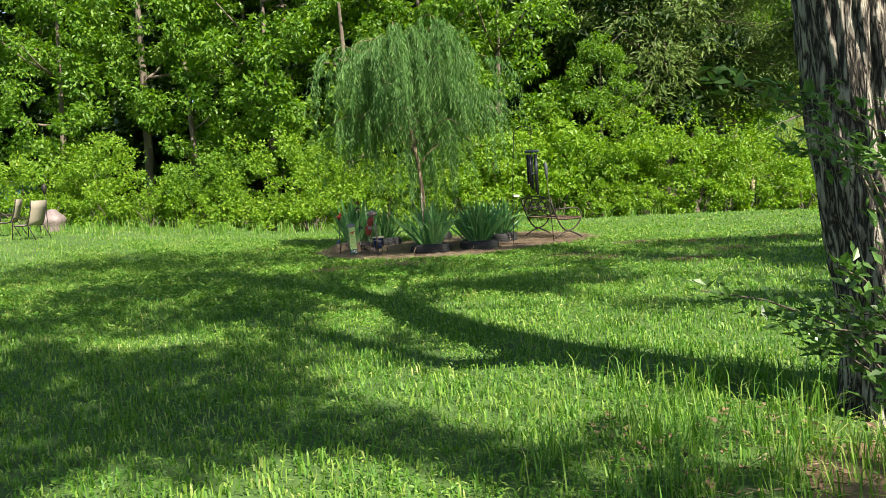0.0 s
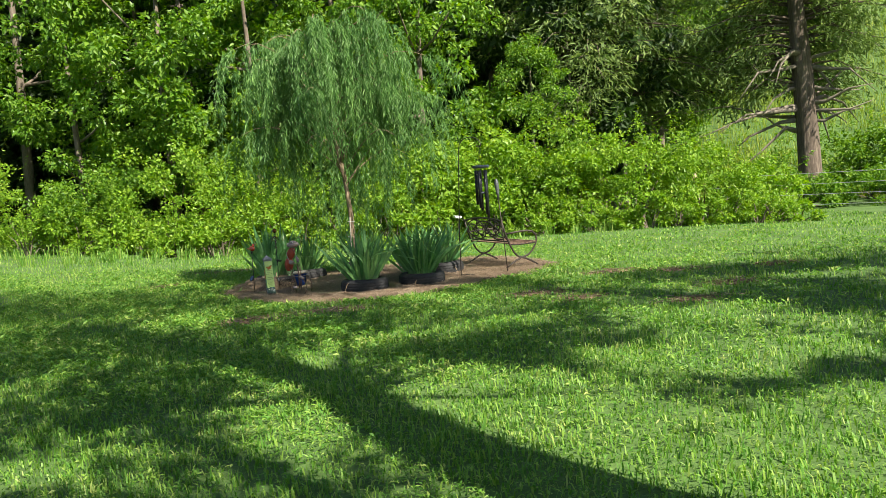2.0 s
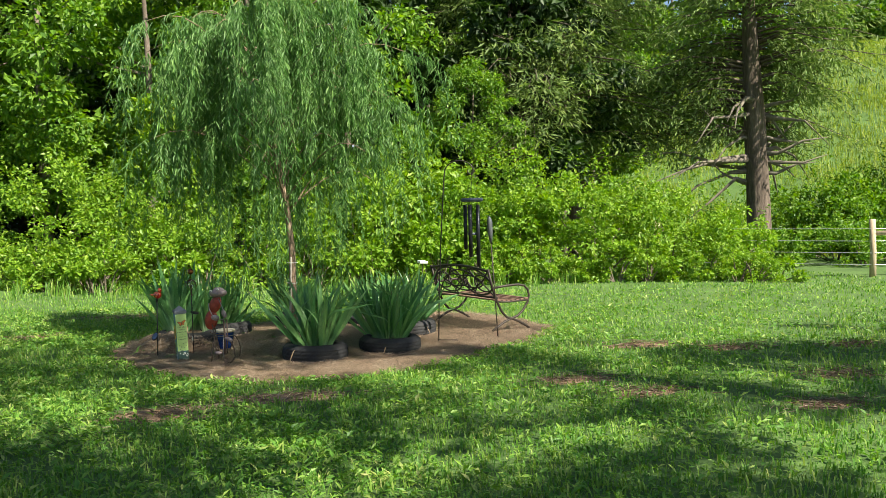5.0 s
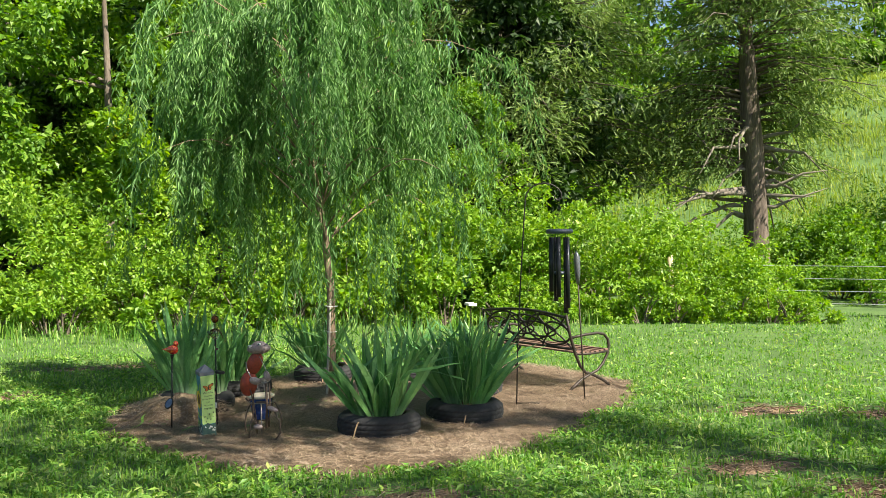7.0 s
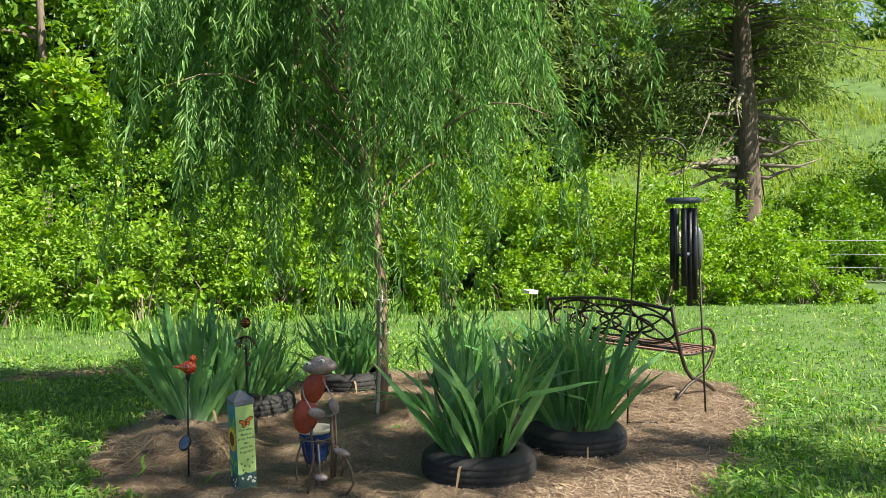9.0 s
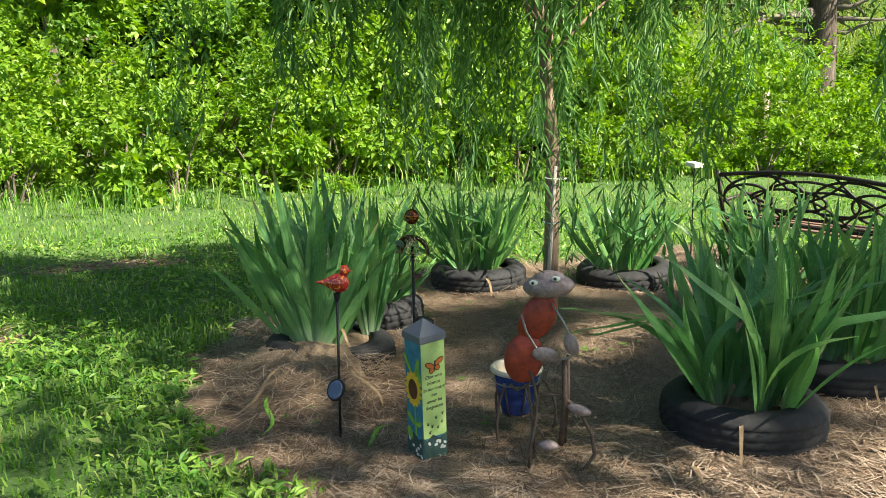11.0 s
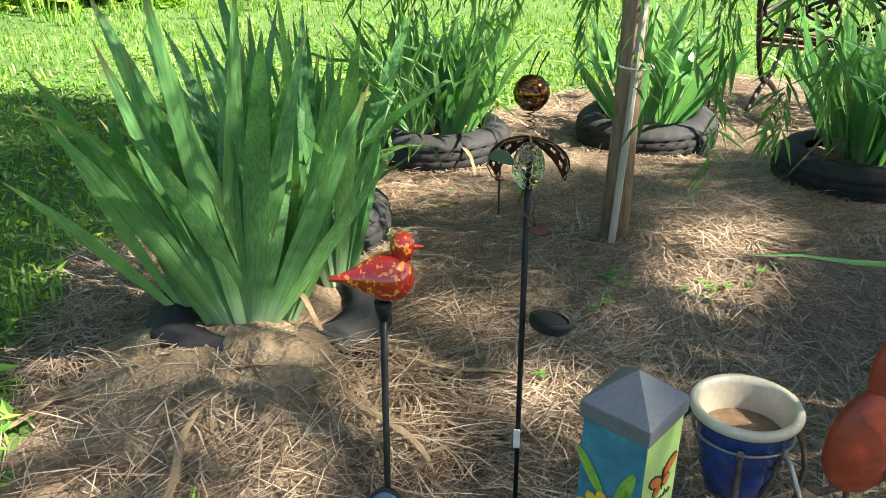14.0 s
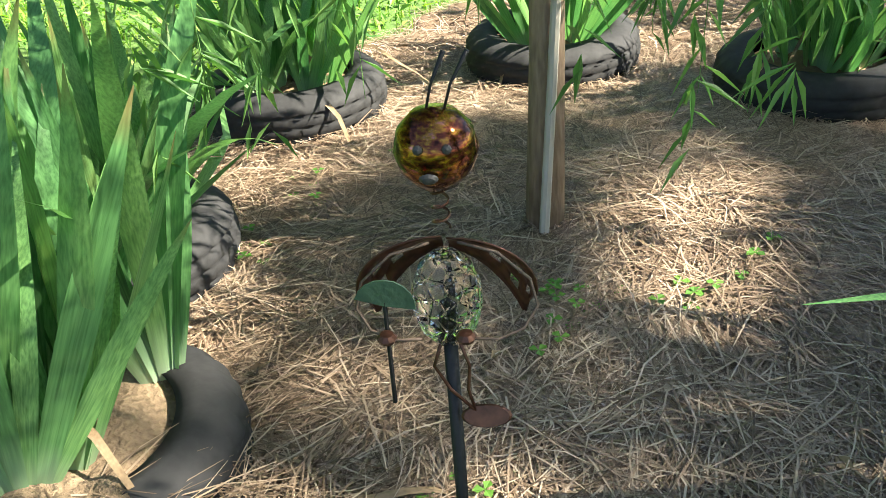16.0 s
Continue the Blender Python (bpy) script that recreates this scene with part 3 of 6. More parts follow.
# ---- the great oak beside the path, and unseen trees added to shade the lawn ----
SLIDE = np.array([SUN_TO.x / SUN_TO.z, SUN_TO.y / SUN_TO.z])
GLADES = [  # places on the lawn that the sun reaches between the crowns: x, y, half widths, turn
    (-0.55, 10.7, 0.55, 1.0, 20), (0.75, 10.3, 1.0, 1.5, 25), (1.6, 7.0, 2.4, 0.95, -25), (2.7, 8.6, 1.4, 1.3, 0), (-0.5, 5.6, 1.1, 0.6, 0), (2.7, 11.2, 1.5, 0.8, 10), (-2.4, 9.8, 0.6, 0.45, 0),
    (-2.45, 15.7, 0.75, 0.5, 0), (-1.2, 12.2, 0.35, 0.3, 0), (-0.6, 14.0, 0.35, 0.2, 0), (1.3, 13.6, 0.7, 0.3, 20), (3.7, 13.1, 0.6, 0.35, 0), (5.7, 15.0, 0.7, 0.35, 0), (-3.2, 12.6, 0.4, 0.3, 0),
    (-4.6, 20.8, 1.0, 0.6, 0), (-7, 21.5, 1.6, 0.6, 0), (0.2, 16.85, 1.3, 0.36, 15), (-1.0, 16.6, 0.6, 0.3, -20), (2.4, 18.7, 1.5, 1.0, 10), (5.4, 20.5, 4.4, 3.2, 0), (-3, 24.5, 5.0, 1.6, 0), (1.2, 15.9, 0.5, 0.2, 0),
    (1.3, 8.2, 1.1, 0.8, -30), (-2.05, 21.9, 1.9, 1.5, 0), (-0.1, 18.95, 0.5, 0.2, 30), (-0.35, 18.75, 0.2, 0.1, 0), (0.6, 17.2, 0.6, 0.3, 0), (1.5, 20.5, 2.2, 0.8, 0), (8.3, 17.5, 1.0, 0.6, 0), (3.8, 17.4, 1.2, 0.5, 10)]


def in_glade(p):
    """Which leaves would shade one of the sunny places."""
    x, y = p[:, 0] - SLIDE[0] * p[:, 2], p[:, 1] - SLIDE[1] * p[:, 2]
    hit = np.zeros(len(p), bool)
    for cx, cy, rx, ry, turn in GLADES:
        c, s = math.cos(radians(turn)), math.sin(radians(turn))
        u, w = (x - cx) * c + (y - cy) * s, -(x - cx) * s + (y - cy) * c
        hit |= (u / rx) ** 2 + (w / ry) ** 2 < 1 + 0.35 * np.sin(x * 5.1 + y * 3.7) + 0.25 * np.sin(x * 11 - y * 9)
    return hit


def big_tree(name, x, y, r, height, low, spread, count, leaf, label, course=((0, 0, 0), (0, 0, 20)), limbs=(), lobes=64, shades=()):
    """An old tree: ridged trunk along a course, great limbs, and a crown with gaps where the sun comes through."""
    z_ground = float(ground_z(x, y)) - 0.05
    tree = thing(name, pose(x, y, z_ground), label, "tree")
    bm = bmesh.new()
    rings, seg, lev = [], 132, 120
    cz, cx, cy = [c[2] for c in course], [c[0] for c in course], [c[1] for c in course]
    for i in range(lev + 1):
        t = i / lev
        z = height * 0.75 * t ** 1.7
        flare = 1 + 0.34 * math.exp(-z / 0.25)
        ox, oy = float(np.interp(z, cz, cx)), float(np.interp(z, cz, cy))
        ring = []
        for k in range(seg):
            a = 2 * math.pi * k / seg
            ridge = 0.11 * noise.noise((a * 9 + 0.6 * math.sin(z * 3), math.cos(a) * 2, z * 2.6)) + 0.07 * abs(math.sin(a * 17 + 1.6 * math.sin(z * 2.2 + a) + 0.9 * math.sin(z * 6 + a * 5))) + 0.02 * math.sin(a * 5 + z)
            q = r * flare * (1 - 0.62 * t ** 1.3) * (1 + ridge - 0.05)
            ring.append(bm.verts.new((q * math.cos(a) + ox, q * math.sin(a) + oy, z)))
        rings.append(ring)
    for a, b in zip(rings, rings[1:]):
        for k in range(seg):
            bm.faces.new((a[k], a[(k + 1) % seg], b[(k + 1) % seg], b[k]))
    for pts in limbs:
        tube(bm, [(a, b, c) for a, b, c, _ in pts], [d for _, _, _, d in pts], 10)
    places = [(lx, ly, lz, q) for lx, ly, lz, q in limb_lobes(lobes, low, height, spread, spread * 0.13, spread * 0.26)]
    for sx, sy, lz, q in shades:           # leafy boughs named by the spot on the lawn that they shade
        places.append((sx + SLIDE[0] * lz - x, sy + SLIDE[1] * lz - y, lz, q))
    for lx, ly, lz, _ in places[:14]:
        z0 = max(low * 0.95, lz * 0.62)
        tube(bm, [(float(np.interp(z0, cz, cx)), float(np.interp(z0, cz, cy)), z0), (lx * 0.5, ly * 0.5, z0 + (lz - z0) * 0.45), (lx, ly, lz)], [r * 0.16, r * 0.1, 0.02], 8)
    part("trunk", bm, M_OAKBARK, tree, "rough furrowed grey-brown bark", smooth=True)
    v, f = crown(count, places, leaf, shell=0.3)
    quads = v.reshape(-1, 4, 3)
    base = quads[:, 0] + np.array([x, y, z_ground])
    keep = ~in_glade(base)
    far = base[:, 1] - SLIDE[1] * base[:, 2] > 16.2                   # leaves thinned where their shade would fall on the bed and beyond
    keep &= ~far | (rng.uniform(size=len(base)) < 0.42)
    v = quads[keep].reshape(-1, 3)
    f = f[:2 * keep.sum()]
    link("crown", mesh_of("crown", v, f.tolist(), M_WOODS), tree)
    return tree


big_tree("oak_tree", 2.84, 6.42, 0.39, 16, 6.0, 5.2, 20000, 0.2, "thick old oak with furrowed bark standing in the lawn",
         ((0, 0, 0), (-0.28, 0, 1.4), (-0.42, 0, 2.5), (-0.28, 0, 3.6), (0.0, 0, 4.8), (0.35, 0, 5.9), (0.55, 0, 6.6), (0.8, 0, 16)),
         [((-0.38, -0.05, 2.2, 0.15), (-0.85, -0.6, 2.9, 0.13), (-0.74, -0.8, 4.2, 0.11), (-0.5, -1.0, 6.5, 0.08), (0.0, -1.2, 9.0, 0.03))],
         shades=[(a, b, 8.5 + 0.35 * (i % 6), 0.95) for i, (a, b) in enumerate([(-2.2, 17.8), (-1.5, 18.6), (-2.4, 19.4), (-1.0, 17.6), (-0.6, 18.1), (-1.2, 19.7), (-2.9, 18.4), (0.1, 17.9), (-2.0, 17.0),
                                                                               (-1.8, 19.0), (-0.9, 18.5), (-4.0, 19.4), (-1.6, 17.5), (-3.4, 17.2)])]
         + [(a, b, 7.0 + 0.25 * (i % 4), 0.7) for i, (a, b) in enumerate([(-2.6, 9.0), (-3.5, 11.5), (-4.0, 10.0), (-3.6, 13.2), (-4.4, 12.0), (-2.9, 10.9), (-4.5, 8.5), (-2.2, 11.5), (-1.9, 13.0), (-2.2, 13.9), (-4.8, 14.0), (-3.6, 14.6)])])
# the next four stand out of view, added for the shade they cast
big_tree("oak_tree", 3.2, -3.6, 0.3, 16, 6.0, 4.6, 17000, 0.21, "unseen large oak behind, added to shade the lawn",
         shades=[(a, b, 8.0 + 0.3 * (i % 6), 0.85) for i, (a, b) in enumerate([(-1.7, 8.2), (-2.0, 7.2), (-2.8, 8.6), (-0.6, 6.8), (-0.1, 6.2), (-3.2, 7.5), (-1.2, 7.7), (2.4, 5.4), (1.7, 4.7), (2.9, 5.9), (0.7, 6.1), (-1.5, 9.2),
                                                                              (-2.5, 6.6), (2.6, 4.6), (-0.9, 6.1)])])
big_tree("oak_tree", 9.0, 7.0, 0.3, 15, 5.5, 4.4, 16000, 0.21, "unseen large oak added to shade the garden bed")
big_tree("oak_tree", 14.8, 7.4, 0.3, 14, 5.5, 3.6, 10000, 0.21, "unseen large oak added to shade the far lawn")
big_tree("oak_tree", 29.5, 29.0, 0.35, 13, 2.5, 6.4, 24000, 0.28, "unseen large oak added to shade the foot of the hill", lobes=90)


# ---- willow ----
WX, WY = -0.25, 19.26
willow = thing("willow_tree", pose(WX, WY, gz(WX, WY) - 0.02), "young weeping willow with hanging grey-green leaves", "tree")
bm = bmesh.new()
trunk_pts = [(0, 0, -0.02), (0.012, 0.0, 0.5), (0.015, 0.0, 1.1), (-0.04, 0.02, 1.7), (-0.16, 0.04, 2.4), (-0.27, 0.05, 3.2), (-0.25, 0.05, 4.1)]
tube(bm, trunk_pts, [0.055, 0.045, 0.041, 0.036, 0.03, 0.02, 0.006], 12)
part("trunk", bm, M_WILLOWBARK, willow, smooth=True)
P, D, N, LL = [], [], [], []
tw = []


def hang(start, out, length, per=42):
    """One hanging shoot: it swings out, then falls, with narrow leaves along it."""
    pts = []
    for j in range(7):
        u = j / 6
        pts.append(start + out * math.sqrt(u) + Vector((rng.normal() * 0.012, rng.normal() * 0.012, -length * u ** 1.2 + 0.07 * math.sin(u * 3))))
    tw.append(pts)
    for _ in range(int(length * per)):
        u = rng.uniform(0.02, 1) * 6
        j = min(5, int(u))
        P.append(pts[j].lerp(pts[j + 1], u - j))
        az = rng.uniform(0, 2 * math.pi)
        D.append((math.cos(az) * 0.6, math.sin(az) * 0.6, -rng.uniform(0.25, 1.3)))
        N.append((math.cos(az), math.sin(az), 0.7))
        LL.append(rng.uniform(0.075, 0.15))


for b in range(50):
    a = 2 * math.pi * (b * 0.381966) + rng.uniform(-0.2, 0.2)
    z0 = rng.uniform(1.5, 3.9)
    ca, sa = math.cos(a), math.sin(a)
    foot = Vector((float(np.interp(z0, [c[2] for c in trunk_pts], [c[0] for c in trunk_pts])), 0.03, z0))
    reach = rng.uniform(0.75, 1.85) * (1.0 if z0 < 3.2 else 0.8)
    rise = rng.uniform(0.5, 1.0) if z0 < 3.0 else rng.uniform(0.3, 0.7)
    arc = []
    for i in range(8):
        t = i / 7
        arc.append(foot + Vector((ca * reach * t, sa * reach * t, rise * math.sin(min(1, t * 1.25) * math.pi / 2) - 1.5 * max(0, t - 0.7) ** 2)))
    bm = bmesh.new()
    tube(bm, arc, [0.009 * (1 - 0.85 * i / 7) + 0.002 for i in range(8)], 6)
    part("branch", bm, M_WILLOWBARK, willow, smooth=True)
    for s in range(7):
        t = rng.uniform(0.35, 1.0) if s else 1.0
        q = t * 7
        i = min(6, int(q))
        knot = arc[i].lerp(arc[i + 1], q - i)
        swing = Vector((ca + rng.uniform(-0.9, 0.9), sa + rng.uniform(-0.9, 0.9), 0)) * rng.uniform(0.1, 0.4)
        drop = rng.uniform(0.6, 1.9)
        for _ in range(int(rng.integers(3, 6))):
            start = knot + Vector((rng.normal() * 0.05, rng.normal() * 0.05, rng.normal() * 0.03))
            out = swing + Vector((rng.normal() * 0.07, rng.normal() * 0.07, 0))
            length = min(drop * rng.uniform(0.6, 1.1), start.z - rng.uniform(0.75, 1.3))
            low = start.z - length
            if length < 0.3 or (start.x + WX < -1.15 and start.y + WY < 19.0 and low < 1.6):
                continue
            tip = start + out
            if low < 1.8 and tip.y + WY < 18.6 and tip.x + WX < 0.4:
                continue
            if low < 1.85 and rng.uniform() < (0.8 if start.x > 0.1 else 0.5):
                continue
            hang(start, out, length)
for x, y, tip in [(-0.5, 18.66, 0.4), (0.0, 18.65, 0.35), (-0.42, 18.91, 0.5), (-1.07, 19.41, 0.4), (-0.63, 19.52, 0.45), (-0.25, 19.38, 0.5), (0.16, 18.85, 0.4), (0.3, 18.6, 0.45),
                  (-0.85, 19.75, 0.35), (0.1, 19.85, 0.4), (0.45, 19.4, 0.35), (-0.5, 20.0, 0.4)]:
    top = rng.uniform(1.9, 2.5)
    for _ in range(3):
        hang(Vector((x - WX + rng.normal() * 0.05, y - WY + rng.normal() * 0.05, top)), Vector((rng.normal() * 0.06, rng.normal() * 0.06, 0)), top - tip - abs(rng.normal()) * 0.2, 34)
bm = bmesh.new()
for pts in tw[::2]:
    tube(bm, pts[::2], [0.0028, 0.0022, 0.0018, 0.001], 3, cap=False)
tagged(part("twig", bm, M_WILLOW, willow), kind="stuff")
P, D, N, LL = np.array([tuple(p) for p in P]), np.array(D), np.array(N), np.array(LL)
v, f = leaves(P, D, N, LL, LL * rng.uniform(0.11, 0.17, len(LL)), fold=0.25, mid=0.38)
link("foliage", mesh_of("foliage", v, f.tolist(), M_WILLOW), willow)

# ---- cedar by the fence ----
CX, CY = 15.0, 32.3
CZ = float(ground_z(CX, CY))
cedar = thing("cedar_tree", pose(CX, CY, CZ - 0.1), "old cedar with bare lower limbs and drooping needles", "tree")
bm = bmesh.new()
tube(bm, [(0, 0, 0), (0, 0, 0.8), (-0.05, 0, 2.5), (-0.15, 0, 4.5), (-0.3, 0, 7), (-0.4, 0, 10.5)], [0.46, 0.38, 0.35, 0.33, 0.24, 0.06], 16)
part("trunk", bm, M_CEDARBARK, cedar, "fluted grey-brown trunk", smooth=True)
for i in range(26):
    bm = bmesh.new()
    a = rng.uniform(2.3, 4.2) if i < 13 else rng.uniform(-0.8, 0.8)
    z0 = rng.uniform(2.4, 5.2)
    L = rng.uniform(1.6, 4.2) if i < 13 else rng.uniform(0.9, 2.2)
    dz = rng.uniform(-1.3, 1.0)
    tube(bm, [(-0.1, 0, z0), (L * 0.3 * math.cos(a - 0.1), L * 0.3 * math.sin(a - 0.1), z0 + rng.uniform(-0.25, 0.3)), (L * 0.65 * math.cos(a), L * 0.65 * math.sin(a), z0 + dz * 0.4 + rng.uniform(-0.2, 0.25)), (L * math.cos(a + 0.1), L * math.sin(a + 0.1), z0 + dz)], [0.075 if i % 3 else 0.12, 0.06, 0.035, 0.008], 7)
    part("dead_limb", bm, M_DEADWOOD, cedar, "bare grey dead limb", smooth=True)
P, D, N, LL = [], [], [], []
bm = bmesh.new()
for i in range(170):
    t = rng.uniform()
    z0 = 3.9 + 7.3 * t
    a = rng.uniform(0, 2 * math.pi) if t > 0.45 else rng.choice([rng.uniform(1.9, 3.2), rng.uniform(0.2, 1.5), rng.uniform(-1.1, 0.2) if t > 0.2 else 2.4])
    L = rng.uniform(1.8, 5.4) * (1 - 0.35 * t)
    pts = [Vector((-0.2 + L * u * math.cos(a), L * u * math.sin(a), z0 + rng.uniform(0.2, 0.5) * math.sin(u * 2.2) - rng.uniform(0.2, 0.45) * (1.3 - t) * 2 * u * u)) for u in (0, 0.25, 0.5, 0.75, 1)]
    tube(bm, pts, [0.05, 0.035, 0.025, 0.015, 0.006], 5)
    for _ in range(190):
        u = rng.uniform(0.2, 1.0) ** 0.8 * 4
        j = min(3, int(u))
        c = pts[j].lerp(pts[j + 1], u - j)
        side = rng.uniform(-0.85, 0.85)
        P.append((c.x - math.sin(a) * side + rng.normal() * 0.1, c.y + math.cos(a) * side + rng.normal() * 0.1, c.z - abs(side) * 0.25 - rng.uniform(-0.1, 0.4)))
        D.append((math.cos(a) * 0.4 - math.sin(a) * side + rng.normal() * 0.5, math.sin(a) * 0.4 + math.cos(a) * side + rng.normal() * 0.5, -rng.uniform(-0.2, 1.0)))
        N.append((rng.normal() * 0.5, rng.normal() * 0.5, 1))
        LL.append(rng.uniform(0.12, 0.34))
tagged(part("bough", bm, M_CEDARBARK, cedar, smooth=True), kind="stuff")
P, D, N, LL = np.array(P), np.array(D), np.array(N), np.array(LL)
v, f = leaves(P, D, N, LL, LL * 0.24, fold=0.1, mid=0.5)
link("foliage", mesh_of("foliage", v, f.tolist(), M_CEDAR), cedar)
c2 = copy_thing(cedar, pose(8.4, 35.2, float(ground_z(8.4, 35.2)) - 0.1, 0, 0, 200))
tagged(c2, "shaded cedar with drooping needles among the woods")
c3 = copy_thing(cedar, pose(11.0, 38.0, float(ground_z(11.0, 38)) - 0.1, 0, 0, 40))
tagged(c3, "shaded cedar with drooping needles among the woods")

# ---- garden materials ----
M_RUBBER = surface("old_tyre_rubber", [(0.3, (0.008, 0.008, 0.009)), (0.6, (0.022, 0.022, 0.023)), (0.8, (0.04, 0.037, 0.033))], 9, 60, 0.8, bump=0.3, dist=0.004)
M_IRON = surface("black_iron", [(0.3, (0.012, 0.011, 0.010)), (0.7, (0.04, 0.034, 0.03))], 12, 90, 0.5, 0.4, bump=0.3, dist=0.002)
M_BRONZE = surface("bronzed_iron", [(0.3, (0.018, 0.014, 0.011)), (0.7, (0.055, 0.042, 0.033))], 12, 90, 0.55, 0.4, bump=0.3, dist=0.002)
M_SLAT = surface("stained_slat", [(0.3, (0.10, 0.05, 0.035)), (0.7, (0.26, 0.16, 0.12))], 10, 90, 0.5, bump=0.3, stretch=(0.1, 1, 1), dist=0.002)
M_CHIME = surface("black_aluminium", [(0.3, (0.012, 0.013, 0.016)), (0.7, (0.03, 0.032, 0.04))], 8, 60, 0.35, 0.5, bump=0.0)
M_CHIMETOP = surface("dark_blue_wood", [(0.3, (0.03, 0.04, 0.06)), (0.7, (0.07, 0.09, 0.13))], 8, 60, 0.5, bump=0.1)
M_CAP = surface("slate_grey_plastic", [(0.3, (0.085, 0.095, 0.115)), (0.7, (0.14, 0.15, 0.175))], 9, 200, 0.6, bump=0.15, dist=0.001)
M_TOTEMBLUE = surface("painted_blue", [(0.3, (0.015, 0.10, 0.20)), (0.55, (0.03, 0.19, 0.30)), (0.75, (0.07, 0.30, 0.34))], 14, 60, 0.45, bump=0.05)
M_TOTEMGREEN = surface("painted_lime", [(0.3, (0.32, 0.50, 0.14)), (0.7, (0.46, 0.62, 0.24))], 14, 60, 0.45, bump=0.05)
M_TOTEMDARK = surface("painted_dark_green", [(0.3, (0.02, 0.045, 0.045)), (0.7, (0.05, 0.11, 0.09))], 20, 90, 0.45, bump=0.05)
M_PETAL = surface("painted_yellow", [(0.3, (0.62, 0.33, 0.02)), (0.7, (0.80, 0.58, 0.05))], 40, 120, 0.45, bump=0.05)
M_SEED = surface("painted_dark_brown", [(0.3, (0.05, 0.012, 0.008)), (0.7, (0.13, 0.035, 0.018))], 60, 200, 0.5, bump=0.1)
M_STEM = surface("painted_leaf_green", [(0.3, (0.10, 0.26, 0.03)), (0.7, (0.26, 0.48, 0.06))], 30, 120, 0.45, bump=0.05)
M_ORANGE = surface("painted_orange", [(0.3, (0.42, 0.09, 0.015)), (0.7, (0.66, 0.20, 0.03))], 40, 120, 0.45, bump=0.05)
M_INK = surface("black_ink", [(0.3, (0.012, 0.012, 0.012)), (0.7, (0.03, 0.03, 0.03))], 40, 120, 0.6, bump=0.0)
M_PALE = surface("painted_white", [(0.3, (0.55, 0.57, 0.52)), (0.7, (0.75, 0.76, 0.72))], 40, 120, 0.5, bump=0.0)
M_RED = surface("weathered_red_enamel", [(0.28, (0.10, 0.02, 0.012)), (0.5, (0.26, 0.036, 0.016)), (0.75, (0.36, 0.06, 0.028))], 16, 60, 0.5, 0.15, bump=0.15, dist=0.002)
M_MAUVE = surface("weathered_grey_enamel", [(0.28, (0.10, 0.07, 0.065)), (0.5, (0.24, 0.185, 0.18)), (0.75, (0.38, 0.33, 0.32))], 22, 80, 0.6, 0.2, bump=0.2, dist=0.002)
M_RUST = surface("rusty_rod", [(0.3, (0.05, 0.035, 0.028)), (0.7, (0.16, 0.11, 0.08))], 20, 120, 0.7, 0.3, bump=0.3, dist=0.001)
M_STEEL = surface("dull_steel", [(0.3, (0.16, 0.15, 0.14)), (0.7, (0.38, 0.36, 0.34))], 20, 120, 0.4, 0.7, bump=0.1, dist=0.001)
M_BLUEGLAZE = surface("blue_glaze", [(0.3, (0.012, 0.025, 0.10)), (0.55, (0.02, 0.05, 0.20)), (0.8, (0.05, 0.12, 0.30))], 10, 60, 0.18, bump=0.05)
M_CREAM = surface("cream_glaze", [(0.3, (0.48, 0.42, 0.31)), (0.7, (0.66, 0.60, 0.47))], 14, 90, 0.3, bump=0.1, dist=0.001)
M_SOLAR = surface("solar_cell", [(0.3, (0.03, 0.05, 0.09)), (0.7, (0.08, 0.12, 0.19))], 18, 90, 0.22, bump=0.0)
M_BLACKPL = surface("black_plastic", [(0.3, (0.007, 0.007, 0.008)), (0.7, (0.018, 0.019, 0.021))], 18, 90, 0.5, bump=0.0, spec=0.25)
M_WOODPOST = surface("weathered_post", [(0.28, (0.22, 0.16, 0.10)), (0.5, (0.42, 0.33, 0.22)), (0.75, (0.58, 0.48, 0.35))], 9, 60, 0.9, bump=0.6, stretch=(1, 1, 0.15), dist=0.006)
M_WIRE = surface("galvanised_wire", [(0.3, (0.30, 0.31, 0.31)), (0.7, (0.48, 0.5, 0.5))], 20, 90, 0.45, 0.6, bump=0.0)
M_STAKE = surface("pale_stake", [(0.28, (0.28, 0.25, 0.20)), (0.7, (0.52, 0.48, 0.41))], 12, 80, 0.85, bump=0.5, stretch=(1, 1, 0.15), dist=0.004)
M_SLING = surface("tan_sling_cloth", [(0.3, (0.20, 0.17, 0.13)), (0.7, (0.33, 0.29, 0.23))], 30, 200, 0.8, bump=0.2, dist=0.002)
M_GREYHEAD = surface("grey_metal_lamp", [(0.3, (0.10, 0.11, 0.12)), (0.7, (0.20, 0.21, 0.22))], 20, 90, 0.4, 0.4, bump=0.0)
M_DARKMETAL = surface("oxidised_copper", [(0.3, (0.03, 0.014, 0.009)), (0.7, (0.12, 0.05, 0.03))], 25, 110, 0.4, 0.6, bump=0.2, dist=0.001)
M_POOL = surface("blue_pool_wall", [(0.3, (0.03, 0.12, 0.32)), (0.7, (0.06, 0.2, 0.45))], 2, 30, 0.35, bump=0.0)


